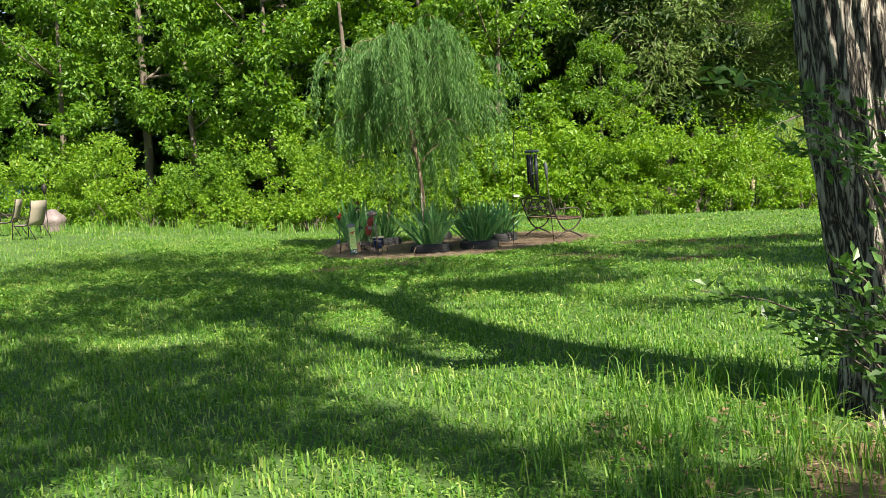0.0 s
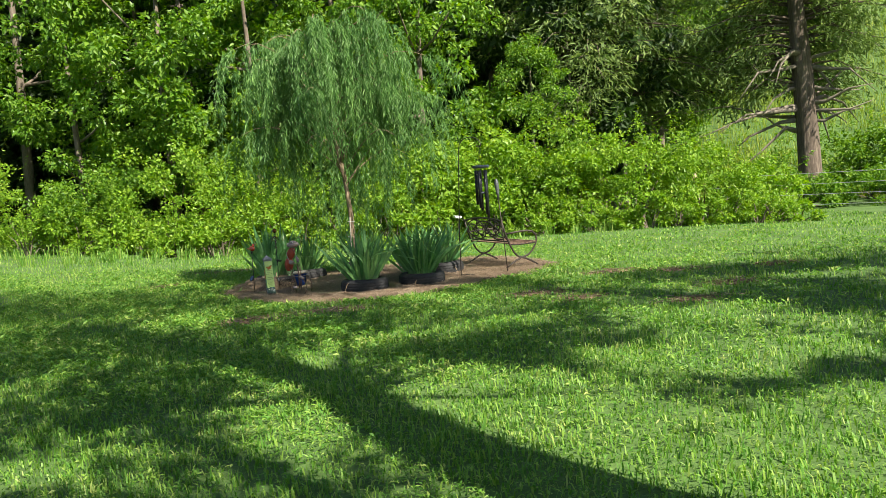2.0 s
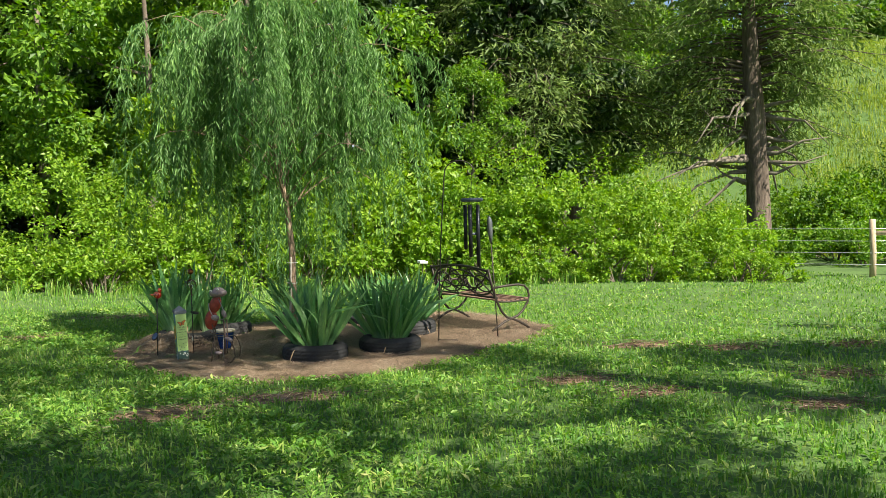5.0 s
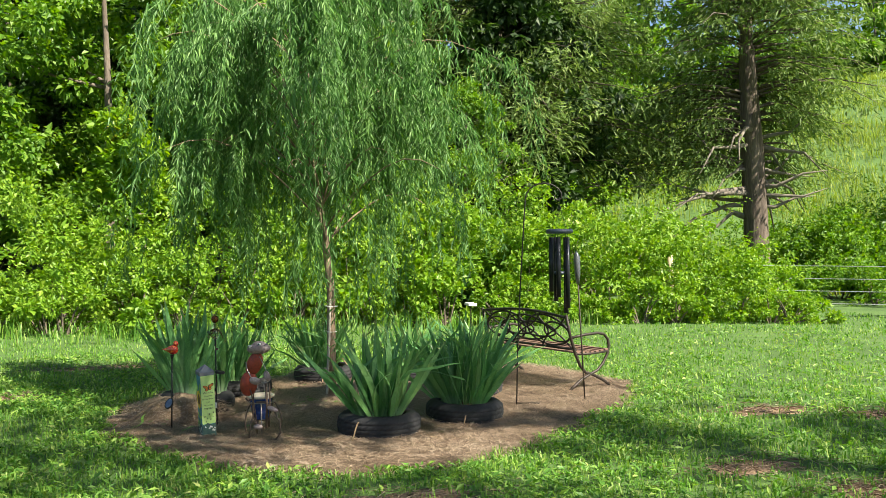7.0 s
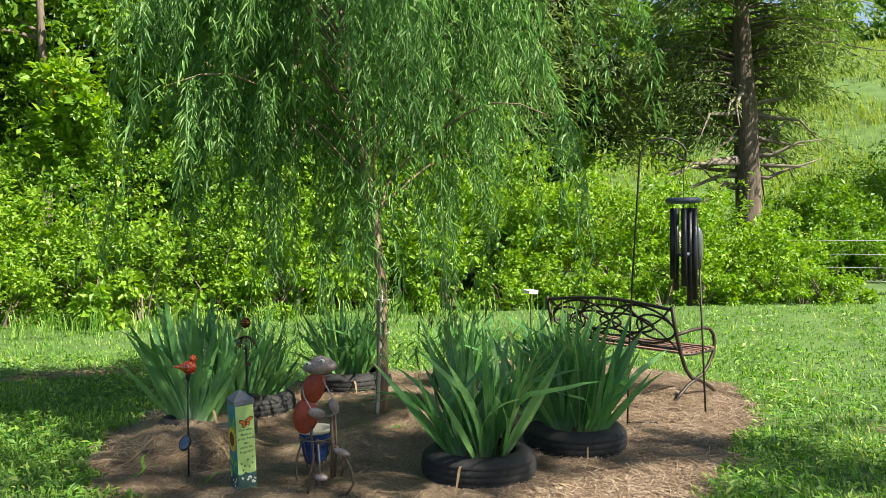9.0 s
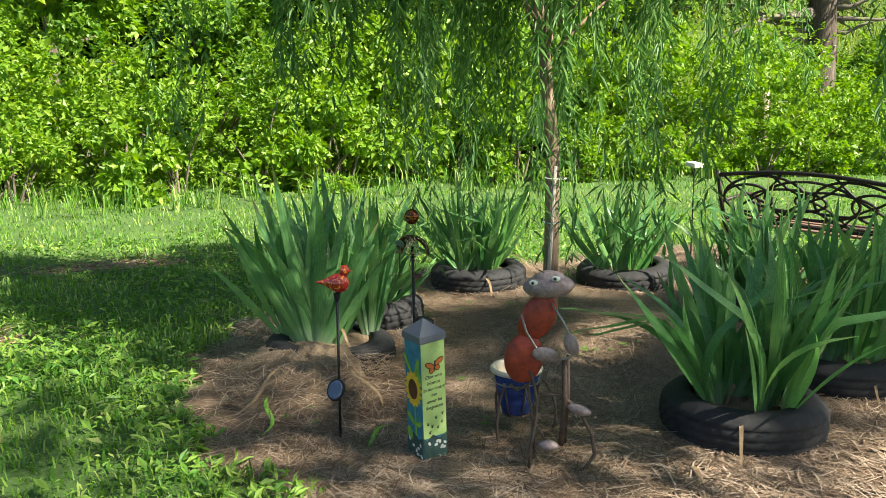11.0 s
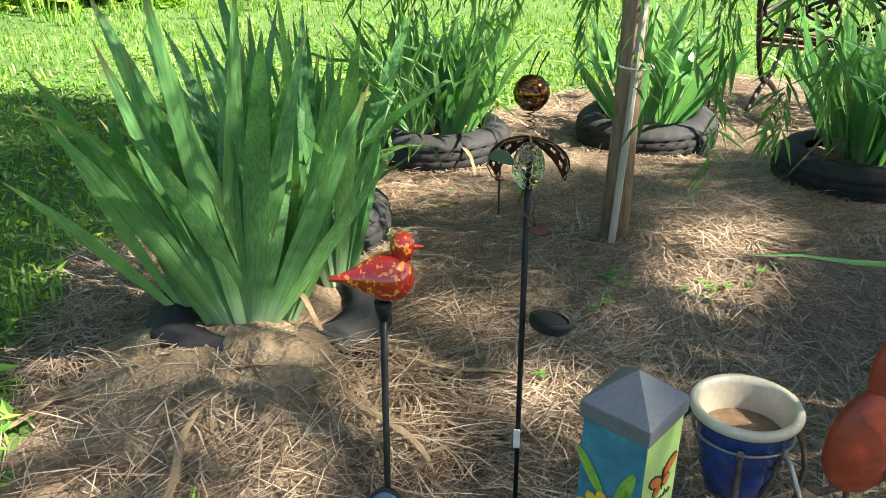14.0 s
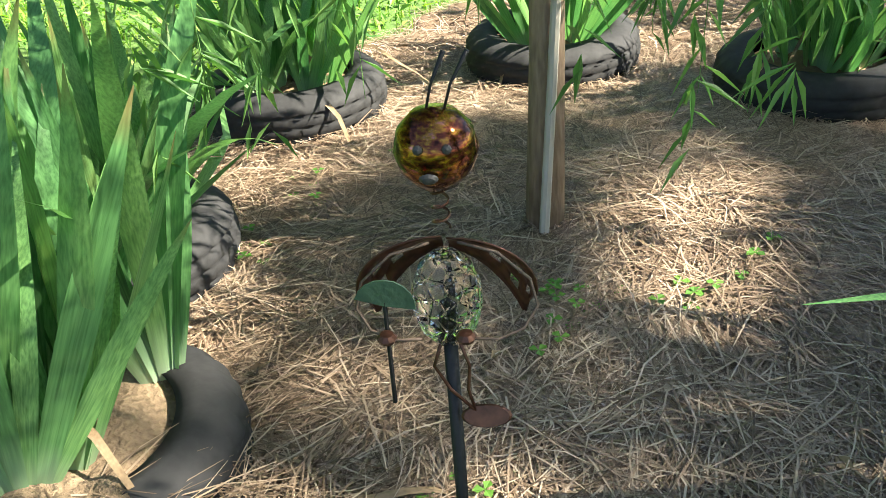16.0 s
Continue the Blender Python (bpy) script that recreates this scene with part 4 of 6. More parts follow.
def two_tone(name, a, b, scale, rough, metal=0.0, coat=0.0, sharp=0.06):
    """Speckled glaze of two colours."""
    m, nt, ln, p = node_material(name)
    tc, vo = nt.new("ShaderNodeTexCoord"), nt.new("ShaderNodeTexNoise")
    vo.inputs["Scale"].default_value, vo.inputs["Detail"].default_value = scale, 2.5
    ln.new(tc.outputs["Object"], vo.inputs["Vector"])
    r = ramp(nt, [(0.5 - sharp, a), (0.5 + sharp, a), (0.53 + sharp, b), (0.75, b)])
    ln.new(vo.outputs["Fac"], r.inputs[0])
    ln.new(r.outputs[0], p.inputs["Base Color"])
    p.inputs["Roughness"].default_value, p.inputs["Metallic"].default_value, p.inputs["Coat Weight"].default_value = rough, metal, coat
    return m


M_BIRD = two_tone("speckled_red_glass", (0.30, 0.018, 0.010), (0.66, 0.20, 0.02), 80, 0.07, 0, 0.8, 0.075)
M_BALL = surface("mottled_amber_enamel", [(0.40, (0.025, 0.007, 0.005)), (0.48, (0.11, 0.03, 0.016)), (0.54, (0.26, 0.13, 0.02)), (0.62, (0.32, 0.12, 0.12))], 24, 130, 0.1, 0.85, bump=0.1, stretch=(1, 1, 2.2), dist=0.001)


def glass_material():
    m, nt, ln, p = node_material("crackled_glass")
    p.inputs["Base Color"].default_value = (0.92, 0.97, 0.95, 1)
    p.inputs["Transmission Weight"].default_value, p.inputs["Roughness"].default_value, p.inputs["IOR"].default_value = 1.0, 0.03, 1.3
    tc, vo, bp = nt.new("ShaderNodeTexCoord"), nt.new("ShaderNodeTexVoronoi"), nt.new("ShaderNodeBump")
    vo.feature = "DISTANCE_TO_EDGE"
    vo.inputs["Scale"].default_value = 75
    ln.new(tc.outputs["Object"], vo.inputs["Vector"])
    cut = ramp(nt, [(0.0, (0, 0, 0)), (0.10, (1, 1, 1))])
    ln.new(vo.outputs["Distance"], cut.inputs[0])
    ln.new(cut.outputs[0], bp.inputs["Height"])
    bp.inputs["Strength"].default_value, bp.inputs["Distance"].default_value = 0.9, 0.002
    ln.new(bp.outputs[0], p.inputs["Normal"])
    return m


M_GLASS = glass_material()

# ---- tyre planters and irises ----
TYRE_PROFILE = [(0.205, 0.03), (0.195, 0.012), (0.235, 0.0), (0.275, 0.012), (0.298, 0.035), (0.307, 0.05), (0.304, 0.056), (0.304, 0.064), (0.308, 0.07), (0.311, 0.09),
                (0.3075, 0.096), (0.3075, 0.104), (0.311, 0.11), (0.308, 0.13), (0.304, 0.136), (0.304, 0.144), (0.307, 0.15), (0.298, 0.165), (0.275, 0.188), (0.235, 0.2),
                (0.195, 0.188), (0.205, 0.17)]
bm = bmesh.new()
rings = lathe(bm, TYRE_PROFILE, 90)
for i in range(4, 18):
    for k in range(0, 90, 3):
        kk = (k + i // 2) % 90
        c = rings[i][kk].co
        q = (math.hypot(c.x, c.y) - 0.008) / math.hypot(c.x, c.y)
        rings[i][kk].co = (c.x * q, c.y * q, c.z)
TYRE = bpy.data.meshes.new("tyre")
bm.to_mesh(TYRE)
bm.free()
TYRE.materials.append(M_RUBBER)
TYRE.polygons.foreach_set("use_smooth", np.ones(len(TYRE.polygons), dtype=bool))


def soil_mesh(top, seed):
    bm = bmesh.new()
    rows = []
    for i in range(7):
        r = 0.24 * i / 6
        rows.append([bm.verts.new((r * math.cos(a), r * math.sin(a), top - 0.05 * (i / 6) ** 2 + 0.012 * math.sin(seed + a * 3 + i * 1.9)))
                     for a in (2 * math.pi * k / 24 for k in range(24))])
    for a, b in zip(rows, rows[1:]):
        for k in range(24):
            bm.faces.new((a[k], b[k], b[(k + 1) % 24], a[(k + 1) % 24]))
    bmesh.ops.remove_doubles(bm, verts=bm.verts, dist=1e-5)
    return bm


def iris_blade(bend, twist, kink=0.0):
    """A sword leaf one metre long, folded along its middle, arching over."""
    bm = bmesh.new()
    rows = []
    segs = 8
    for i in range(segs + 1):
        t = i / segs
        w = 0.5 * (0.020 + 0.027 * math.sin(min(1, t * 1.9) * math.pi / 2)) * (1 - max(0, (t - 0.45) / 0.55) ** 1.7) + 0.0006
        a = bend * t ** 1.8 + (kink if t > 0.7 else 0)
        y = math.sin(a) * t * 0.75
        z = t * (1 - 0.28 * bend * t * t) - (0.25 * kink * max(0, t - 0.7))
        tw = twist * t
        sx, sy = math.cos(tw) * w, math.sin(tw) * w
        rows.append([bm.verts.new((-sx, y - sy, z)), bm.verts.new((0.0, y + w * 0.28, z)), bm.verts.new((sx, y + sy, z))])
    for a, b in zip(rows, rows[1:]):
        bm.faces.new((a[0], a[1], b[1], b[0]))
        bm.faces.new((a[1], a[2], b[2], b[1]))
    me = bpy.data.meshes.new("leaf")
    bm.to_mesh(me)
    bm.free()
    me.materials.append(M_IRIS)
    me.polygons.foreach_set("use_smooth", np.ones(len(me.polygons), dtype=bool))
    return me


BLADES = [iris_blade(b, tw, kk) for b, tw, kk in [(0.05, 0.2, 0), (0.15, -0.3, 0), (0.25, 0.5, 0), (0.4, -0.4, 0), (0.6, 0.3, 0), (0.1, 0.9, 0), (0.3, -0.8, 0.0), (0.5, 0.2, 0.9), (0.85, 0.4, 0.3)]]
M_DRY = surface("dried_leaf", [(0.3, (0.12, 0.075, 0.04)), (0.7, (0.32, 0.23, 0.13))], 14, 60, 0.85, bump=0.2)
DRY = BLADES[8].copy()
DRY.materials.clear()
DRY.materials.append(M_DRY)


def iris(x, y, z, fans, height, spread, label, seed, placed=()):
    """A clump of flat fans, each a row of sword leaves that splay in one plane from a pale base."""
    own = np.random.default_rng(seed)
    plant = thing("iris_plant", pose(x, y, z), label, "iris", "irises in the bed")
    rows = list(placed)
    for fi in range(fans):
        a0 = 2 * math.pi * fi * 0.382 + own.uniform(-0.4, 0.4)
        q = spread * math.sqrt((fi + 0.5) / fans)
        plane = own.uniform(0, math.pi) if not placed else own.uniform(-0.8, 0.1)
        rows.append((q * math.cos(a0), q * math.sin(a0), plane, int(own.integers(5, 9)), 9.5 if not placed else 7.0, 0.34 if not placed else 0.12))
    for bx, by, plane, count, step, lean in rows:
        for j in range(count):
            off = (j - (count - 1) / 2)
            tilt = off * step * own.uniform(0.85, 1.15) + own.uniform(-4, 4)
            L = height * own.uniform(0.72, 1.1) * (1 - 0.04 * abs(off))
            me = BLADES[int(own.integers(0, 7))] if placed or own.uniform() < 0.9 else BLADES[int(own.integers(7, 9))]
            m = (pose(bx + 0.012 * off * math.cos(plane), by + 0.012 * off * math.sin(plane), -0.02)
                 @ Matrix.Rotation(bx / spread * lean, 4, "Y") @ Matrix.Rotation(-by / spread * lean, 4, "X")
                 @ pose(0, 0, 0, 0, 0, math.degrees(plane)) @ Matrix.Rotation(radians(tilt), 4, "Y") @ pose(0, 0, 0, 0, 0, own.choice([0, 180]) + own.uniform(-35, 35)))
            link("leaf", me, plant, m=m @ Matrix.Diagonal((L * own.uniform(1.2, 1.65), L * 1.0, L, 1)))
    for j in range(5):
        a = own.uniform(0, 360)
        link("leaf", DRY, plant, "dried brown leaf", pose(0.1 * math.cos(a), 0.1 * math.sin(a), 0.0, 0, 0, a) @ pose(0, 0, 0, -own.uniform(20, 95)) @ Matrix.Diagonal((0.4, 0.5, own.uniform(0.35, 0.6), 1)))
    return plant


PLANTERS = [  # x, y, sunk, fans, leaf height, spread
    (-0.10, 17.74, 0.02, 12, 0.94, 0.2), (0.80, 18.07, 0.04, 12, 0.92, 0.2), (-0.07, 20.68, 0.03, 11, 0.80, 0.17), (0.93, 20.20, 0.03, 10, 0.74, 0.16),
    (1.24, 19.2, 0.03, 11, 0.82, 0.16), (-1.12, 20.12, 0.03, 8, 0.78, 0.16), (-1.58, 19.38, 0.03, 5, 1.0, 0.19),
]
FRONT_FANS = [(-0.12, -0.13, -0.35, 9, 8.0, 0.05), (0.24, 0.0, -0.5, 6, 5.0, 0.0), (-0.02, 0.02, -0.2, 8, 7.0, 0.1), (-0.2, 0.06, -0.5, 7, 8.0, 0.2)]
for i, (x, y, sunk, fans, h, sp) in enumerate(PLANTERS):
    z = gz(x, y) - sunk
    tire = thing("tire_planter", pose(x, y, z, rng.uniform(-2, 2), rng.uniform(-2, 2), rng.uniform(0, 360)), "old black car tire laid flat and filled with soil", "tire planter", "tire planters")
    link("tyre", TYRE, tire, "worn black rubber tyre with tread grooves", Matrix.Diagonal((1.18, 1.18, 1.05, 1)))
    part("soil", soil_mesh(0.205 if i == 6 else 0.165, i * 1.3), M_SAND if i == 6 else M_DIRT, tire, "sandy brown soil", smooth=True, m=Matrix.Diagonal((1.2, 1.2, 1, 1)))
    iris(x, y, z + (0.19 if i == 6 else 0.155), fans, h, sp, "clump of sword-shaped green iris leaves in a tire", 40 + i, FRONT_FANS if i == 6 else ())

# sandy mound spilling over one tire
bm = bmesh.new()
rows = []
for i in range(27):
    q = i / 26
    row = []
    for k in range(80):
        a = 2 * math.pi * k / 80
        r = (0.54 + 0.07 * math.sin(a * 3 + 1) + 0.05 * math.sin(a * 7)) * q
        x, y = -1.72 + r * math.cos(a), 19.12 + r * math.sin(a)
        bared = smooth01((x + 1.56) / 0.1) * smooth01((19.5 - y) / 0.1)
        h = 0.2 * (1 - q * q) ** 1.1 + 0.03 * noise.noise((x * 7, y * 7, 0)) * (1 - q ** 4) + 0.012 * noise.noise((x * 24, y * 24, 3)) * (1 - q ** 4) + 0.014 * math.sin(x * 23 + y * 11) * (1 - q) + 0.008 * math.sin(x * 61) * math.cos(y * 53) * (1 - q)
        row.append(bm.verts.new((x, y, gz(x, y) - 0.012 + h * (1 - 0.85 * float(bared)))))
    rows.append(row)
for a, b in zip(rows, rows[1:]):
    for k in range(80):
        bm.faces.new((a[k], b[k], b[(k + 1) % 80], a[(k + 1) % 80]))
bmesh.ops.remove_doubles(bm, verts=bm.verts, dist=1e-5)
tagged(part("soil_mound", bm, M_SAND, smooth=True), "sandy soil heaped over a half-buried tire", "soil mound")

# ---- bench ----
bench = thing("garden_bench", pose(2.34, 19.67, gz(2.34, 19.67), 0, 0, math.degrees(math.atan2(-1.37, 0.46))), "black iron garden bench with wooden slats and scroll back", "bench")


def back_point(x, s):
    """A point of the bench's back: x along it, s from the seat (0) to the top rail (1)."""
    top = 0.80 + 0.055 * math.cos(x / 0.72 * math.pi / 2)
    z = 0.43 + (top - 0.43) * s
    return (x, -0.20 - 0.13 * s, z)


for x in (-0.72, 0.72):
    bm = bmesh.new()
    tube(bm, [(x, y, z) for y, z in [(-0.28, 0.58), (-0.05, 0.60), (0.14, 0.605), (0.24, 0.585), (0.30, 0.53), (0.32, 0.45), (0.295, 0.36), (0.22, 0.26), (0.13, 0.19),
                                     (0.02, 0.16), (-0.1, 0.12), (-0.21, 0.06), (-0.29, 0.012)]], 0.016, 8)
    tube(bm, [(x, y, z) for y, z in [(-0.34, 0.83), (-0.28, 0.6), (-0.21, 0.41), (-0.13, 0.26), (-0.05, 0.18), (0.06, 0.15), (0.17, 0.10), (0.26, 0.05), (0.31, 0.012)]], 0.017, 8)
    tube(bm, [(x, -0.21, 0.40), (x, 0.0, 0.385), (x, 0.30, 0.39)], 0.014, 8)
    part("end_frame", bm, M_BRONZE, bench, "bronzed iron arm and leg scroll", smooth=True)
for i in range(7):
    bm = bmesh.new()
    box(bm, 1.46, 0.048, 0.018, pose(0, -0.17 + i * 0.074, 0.412 - 0.012 * math.sin(i / 6 * math.pi)), 0.004)
    part("slat", bm, M_SLAT, bench, "reddish brown wooden seat slat")
bm = bmesh.new()
tube(bm, [back_point(x, 1) for x in np.linspace(-0.73, 0.73, 15)], 0.016, 8)
part("top_rail", bm, M_IRON, bench, smooth=True)
bm = bmesh.new()
tube(bm, [back_point(x, 0.04) for x in np.linspace(-0.73, 0.73, 5)], 0.013, 8)
part("lower_rail", bm, M_IRON, bench, smooth=True)
for cx, rx, s0, rs in [(-0.36, 0.34, 0.52, 0.42), (0.36, 0.34, 0.52, 0.42), (0, 0.36, 0.52, 0.34), (-0.18, 0.3, 0.5, 0.2), (0.18, 0.3, 0.5, 0.2), (-0.5, 0.2, 0.5, 0.28), (0.5, 0.2, 0.5, 0.28)]:
    bm = bmesh.new()
    tube(bm, [back_point(cx + rx * math.cos(a), s0 + rs * math.sin(a)) for a in np.linspace(0, 2 * math.pi, 25)], 0.011, 6)
    part("scroll", bm, M_IRON, bench, smooth=True)
for x0, x1 in [(-0.68, -0.2), (-0.2, -0.68), (0.2, 0.68), (0.68, 0.2), (-0.3, 0.3), (0.3, -0.3)]:
    bm = bmesh.new()
    tube(bm, [back_point(x0 + (x1 - x0) * t, 0.06 + 0.92 * t + 0.06 * math.sin(t * 6.3)) for t in np.linspace(0, 1, 9)], 0.0095, 6)
    part("scroll", bm, M_IRON, bench, smooth=True)

# ---- shepherd's hook, wind chime, torch ----
HX, HY = 1.46, 18.39
hz = gz(HX, HY)
RIGHT = Vector((0.926, -0.376, 0))
hook = thing("shepherd_hook", pose(HX, HY, hz), "tall black iron shepherd's hook pushed into the bed", "plant hook")
pts = [Vector((0, 0, 0)), Vector((0.02, 0, 0.6)), Vector((0.05, -0.01, 1.2)), Vector((0.09, -0.02, 1.8)), Vector((0.11, -0.02, 2.05))]
for a in np.linspace(160, 20, 9):
    pts.append(Vector((0.11, -0.02, 2.06)) + RIGHT * (0.185 + 0.185 * math.cos(radians(a))) + Vector((0, 0, 0.16 * math.sin(radians(a)))))
tip = pts[-1]
for a in np.linspace(10, -200, 8):
    pts.append(tip + RIGHT * (-0.035 + 0.035 * math.cos(radians(a))) + Vector((0, 0, -0.03 + 0.035 * math.sin(radians(a)))))
bm = bmesh.new()
tube(bm, pts, 0.0075, 8)
part("pole", bm, M_IRON, hook, smooth=True)
bm = bmesh.new()
tube(bm, [(0, 0, 0.03), tuple(RIGHT * 0.23 + Vector((0, 0, 0.03))), tuple(RIGHT * 0.24 + Vector((0, 0, -0.02)))], 0.006, 6)
part("step_bar", bm, M_IRON, hook, smooth=True)
CHX, CHY = HX + 0.11 + 0.926 * 0.335, HY - 0.02 - 0.376 * 0.335
chime = thing("wind_chime", pose(CHX, CHY, hz + 0.98, 0, 0, 20), "large black tubular wind chime hanging from a hook", "wind chime")
bm = bmesh.new()
lathe(bm, [(0.075, 0.74), (0.12, 0.735), (0.135, 0.748), (0.135, 0.768), (0.12, 0.782), (0.075, 0.776), (0.075, 0.74)], 32)
part("top_ring", bm, M_CHIMETOP, chime, "dark blue-grey wooden ring", smooth=True)
for k, L in enumerate([0.76, 0.64, 0.54, 0.59, 0.70]):
    a = 2 * math.pi * k / 5
    bm = bmesh.new()
    x, y = 0.085 * math.cos(a), 0.085 * math.sin(a)
    lathe(bm, [(0.019, 0.70 - L), (0.023, 0.70 - L), (0.023, 0.70), (0.019, 0.70), (0.019, 0.70 - L)], 16, Matrix.Translation((x, y, 0)))
    part("tube", bm, M_CHIME, chime, smooth=True)
    bm = bmesh.new()
    tube(bm, [(x, y, 0.69), (x, y, 0.745)], 0.002, 4)
    part("cord", bm, M_BLACKPL, chime)
    bm = bmesh.new()
    tube(bm, [(x, y, 0.775), (0, 0, 1.04)], 0.0015, 4)
    part("cord", bm, M_BLACKPL, chime)
bm = bmesh.new()
lathe(bm, [(0.0, 0.33), (0.055, 0.33), (0.06, 0.345), (0.055, 0.36), (0.0, 0.36)], 24)
part("striker", bm, M_CHIMETOP, chime, smooth=True)
bm = bmesh.new()
tube(bm, [(0, 0, 1.1), (0, 0, 0.05)], 0.0018, 4)
tube(bm, [(0, 0, 1.06), (0, 0, 1.10)], 0.006, 6)
part("cord", bm, M_BLACKPL, chime)
torch = thing("garden_torch", pose(2.23, 18.42, gz(2.23, 18.42), 1, -3.5), "thin copper garden stake with a grey torch head", "garden torch")
bm = bmesh.new()
tube(bm, [(0, 0, -0.05), (0, 0, 0.6), (0, 0, 1.22)], 0.008, 8)
part("rod", bm, M_BRONZE, torch, smooth=True)
bm = bmesh.new()
lathe(bm, [(0.0, 1.2), (0.014, 1.2), (0.03, 1.32), (0.036, 1.46), (0.028, 1.5), (0.012, 1.53), (0.0, 1.54)], 20)
part("head", bm, M_GREYHEAD, torch, "grey metal torch head", smooth=True)
lamp = thing("solar_lamp", pose(1.70, 20.42, gz(1.70, 20.42)), "white solar lamp on a thin stake beside the bench", "solar lamp")
bm = bmesh.new()
tube(bm, [(0, 0, -0.05), (0, 0, 0.83)], 0.006, 6)
part("rod", bm, M_BRONZE, lamp)
bm = bmesh.new()
box(bm, 0.13, 0.09, 0.035, pose(0, 0, 0.85, 8, 4, 20), 0.008)
part("head", bm, M_PALE, lamp, "white plastic lamp head")

# ---- painted art pole ----
TX, TY = -1.532, 17.985
VIEW = math.degrees(math.atan2(17.97 - 16.24, -1.50 + 2.925))       # way from which both faces are seen
totem = thing("art_pole", pose(TX, TY, gz(TX, TY) - 0.01, 2.0, -2.5, VIEW + 45 + 8 - 90), "square painted garden art pole with sunflower and butterfly", "art pole")
S, TH = 0.116, 0.545
bm = bmesh.new()
box(bm, S, S, TH, pose(0, 0, TH / 2), 0.003)
part("post", bm, M_TOTEMBLUE, totem, "blue painted post")
bm = bmesh.new()
box(bm, S + 0.012, S + 0.012, 0.032, pose(0, 0, TH + 0.012), 0.004)
vs = [bm.verts.new((x, y, TH + 0.028)) for x, y in ((-S / 2 - 0.004, -S / 2 - 0.004), (S / 2 + 0.004, -S / 2 - 0.004), (S / 2 + 0.004, S / 2 + 0.004), (-S / 2 - 0.004, S / 2 + 0.004))]
apex = bm.verts.new((0, 0, TH + 0.082))
for k in range(4):
    bm.faces.new((vs[k], vs[(k + 1) % 4], apex))
part("cap", bm, M_CAP, totem, "slate-grey pyramid cap")


def on_face(face, u, v, out=0.0):
    """A point on a face of the pole: u across (-0.5 to 0.5), v metres up. Face 0 is -x (sunflower), face 1 is -y (verse)."""
    d = S / 2 + 0.0012 + out
    return Vector((-d, -u * S, v)) if face == 0 else Vector((u * S, -d, v))


def patch(name, face, outline, material, out=0.0, label=""):
    """A thin painted shape on a face of the pole."""
    bm = bmesh.new()
    lower = [bm.verts.new(on_face(face, u, v, out - 0.001)) for u, v in outline]
    upper = [bm.verts.new(on_face(face, u, v, out + 0.0006)) for u, v in outline]
    bm.faces.new(upper)
    for k in range(len(outline)):
        bm.faces.new((lower[k], lower[(k + 1) % len(outline)], upper[(k + 1) % len(outline)], upper[k]))
    bmesh.ops.recalc_face_normals(bm, faces=bm.faces)
    return part(name, bm, material, totem, label)


def oval(cu, cv, ru, rv, n=14, turn=0.0):
    c, s = math.cos(turn), math.sin(turn)
    return [(cu + (ru * math.cos(a) * c - rv * math.sin(a) * s) / S, cv + ru * math.cos(a) * s + rv * math.sin(a) * c) for a in (2 * math.pi * k / n for k in range(n))]


patch("verse_panel", 1, [(-0.49, 0.13), (0.49, 0.13), (0.49, TH - 0.006), (-0.49, TH - 0.006)], M_TOTEMGREEN, label="lime green painted panel")
for fc in (0, 1):
    patch("foot_panel", fc, [(-0.49, 0.005), (0.49, 0.005), (0.49, 0.135), (0.2, 0.118), (-0.1, 0.14), (-0.35, 0.12), (-0.49, 0.135)], M_TOTEMDARK, 0.0008, "dark green painted foot with white blossoms")
    for k in range(9):
        patch("blossom", fc, oval(rng.uniform(-0.4, 0.4), rng.uniform(0.02, 0.11), 0.006, 0.009, 8, rng.uniform(0, 3)), M_PALE, 0.0018)
for k in range(15):
    a = 2 * math.pi * k / 15 + 0.1
    cu, cv = 0.0 + 0.040 * math.cos(a) / S, 0.335 + 0.056 * math.sin(a)
    patch("petal", 0, [(u, w) for u, w in oval(cu, cv, 0.022, 0.012, 8, a) if True], M_PETAL, 0.0012 + 0.0004 * (k % 3))
patch("seed_head", 0, oval(0.0, 0.335, 0.032, 0.044, 18), M_SEED, 0.003, "dark brown sunflower seed head")
patch("stem", 0, [(0.04, 0.13), (0.13, 0.13), (0.1, 0.29), (0.03, 0.29)], M_STEM, 0.0008)
for cu, cv, ru, rv, tn in [(-0.22, 0.2, 0.034, 0.014, 2.4), (0.3, 0.19, 0.02, 0.012, 0.5), (-0.3, 0.13, 0.02, 0.03, 0.2), (0.25, 0.43, 0.012, 0.05, -0.3), (0.38, 0.40, 0.009, 0.045, 0.25), (-0.3, 0.44, 0.01, 0.05, 0.6)]:
    patch("leaf", 0, oval(cu, cv, ru, rv, 10, tn), M_STEM, 0.001)
for su in (-1, 1):
    patch("butterfly_wing", 1, oval(0.05 + su * 0.19, 0.448 + 0.006 * su, 0.026, 0.013, 10, su * 0.5), M_INK, 0.0012)
    patch("butterfly_wing", 1, oval(0.05 + su * 0.19, 0.448 + 0.006 * su, 0.022, 0.0095, 10, su * 0.5), M_ORANGE, 0.0022)
    patch("butterfly_wing", 1, oval(0.05 + su * 0.12, 0.424 + 0.004 * su, 0.014, 0.013, 10, -su * 0.5), M_INK, 0.0012)
    patch("butterfly_wing", 1, oval(0.05 + su * 0.12, 0.424 + 0.004 * su, 0.011, 0.0095, 10, -su * 0.5), M_ORANGE, 0.0022)
patch("butterfly_body", 1, oval(0.05, 0.438, 0.003, 0.024, 8), M_INK, 0.003)
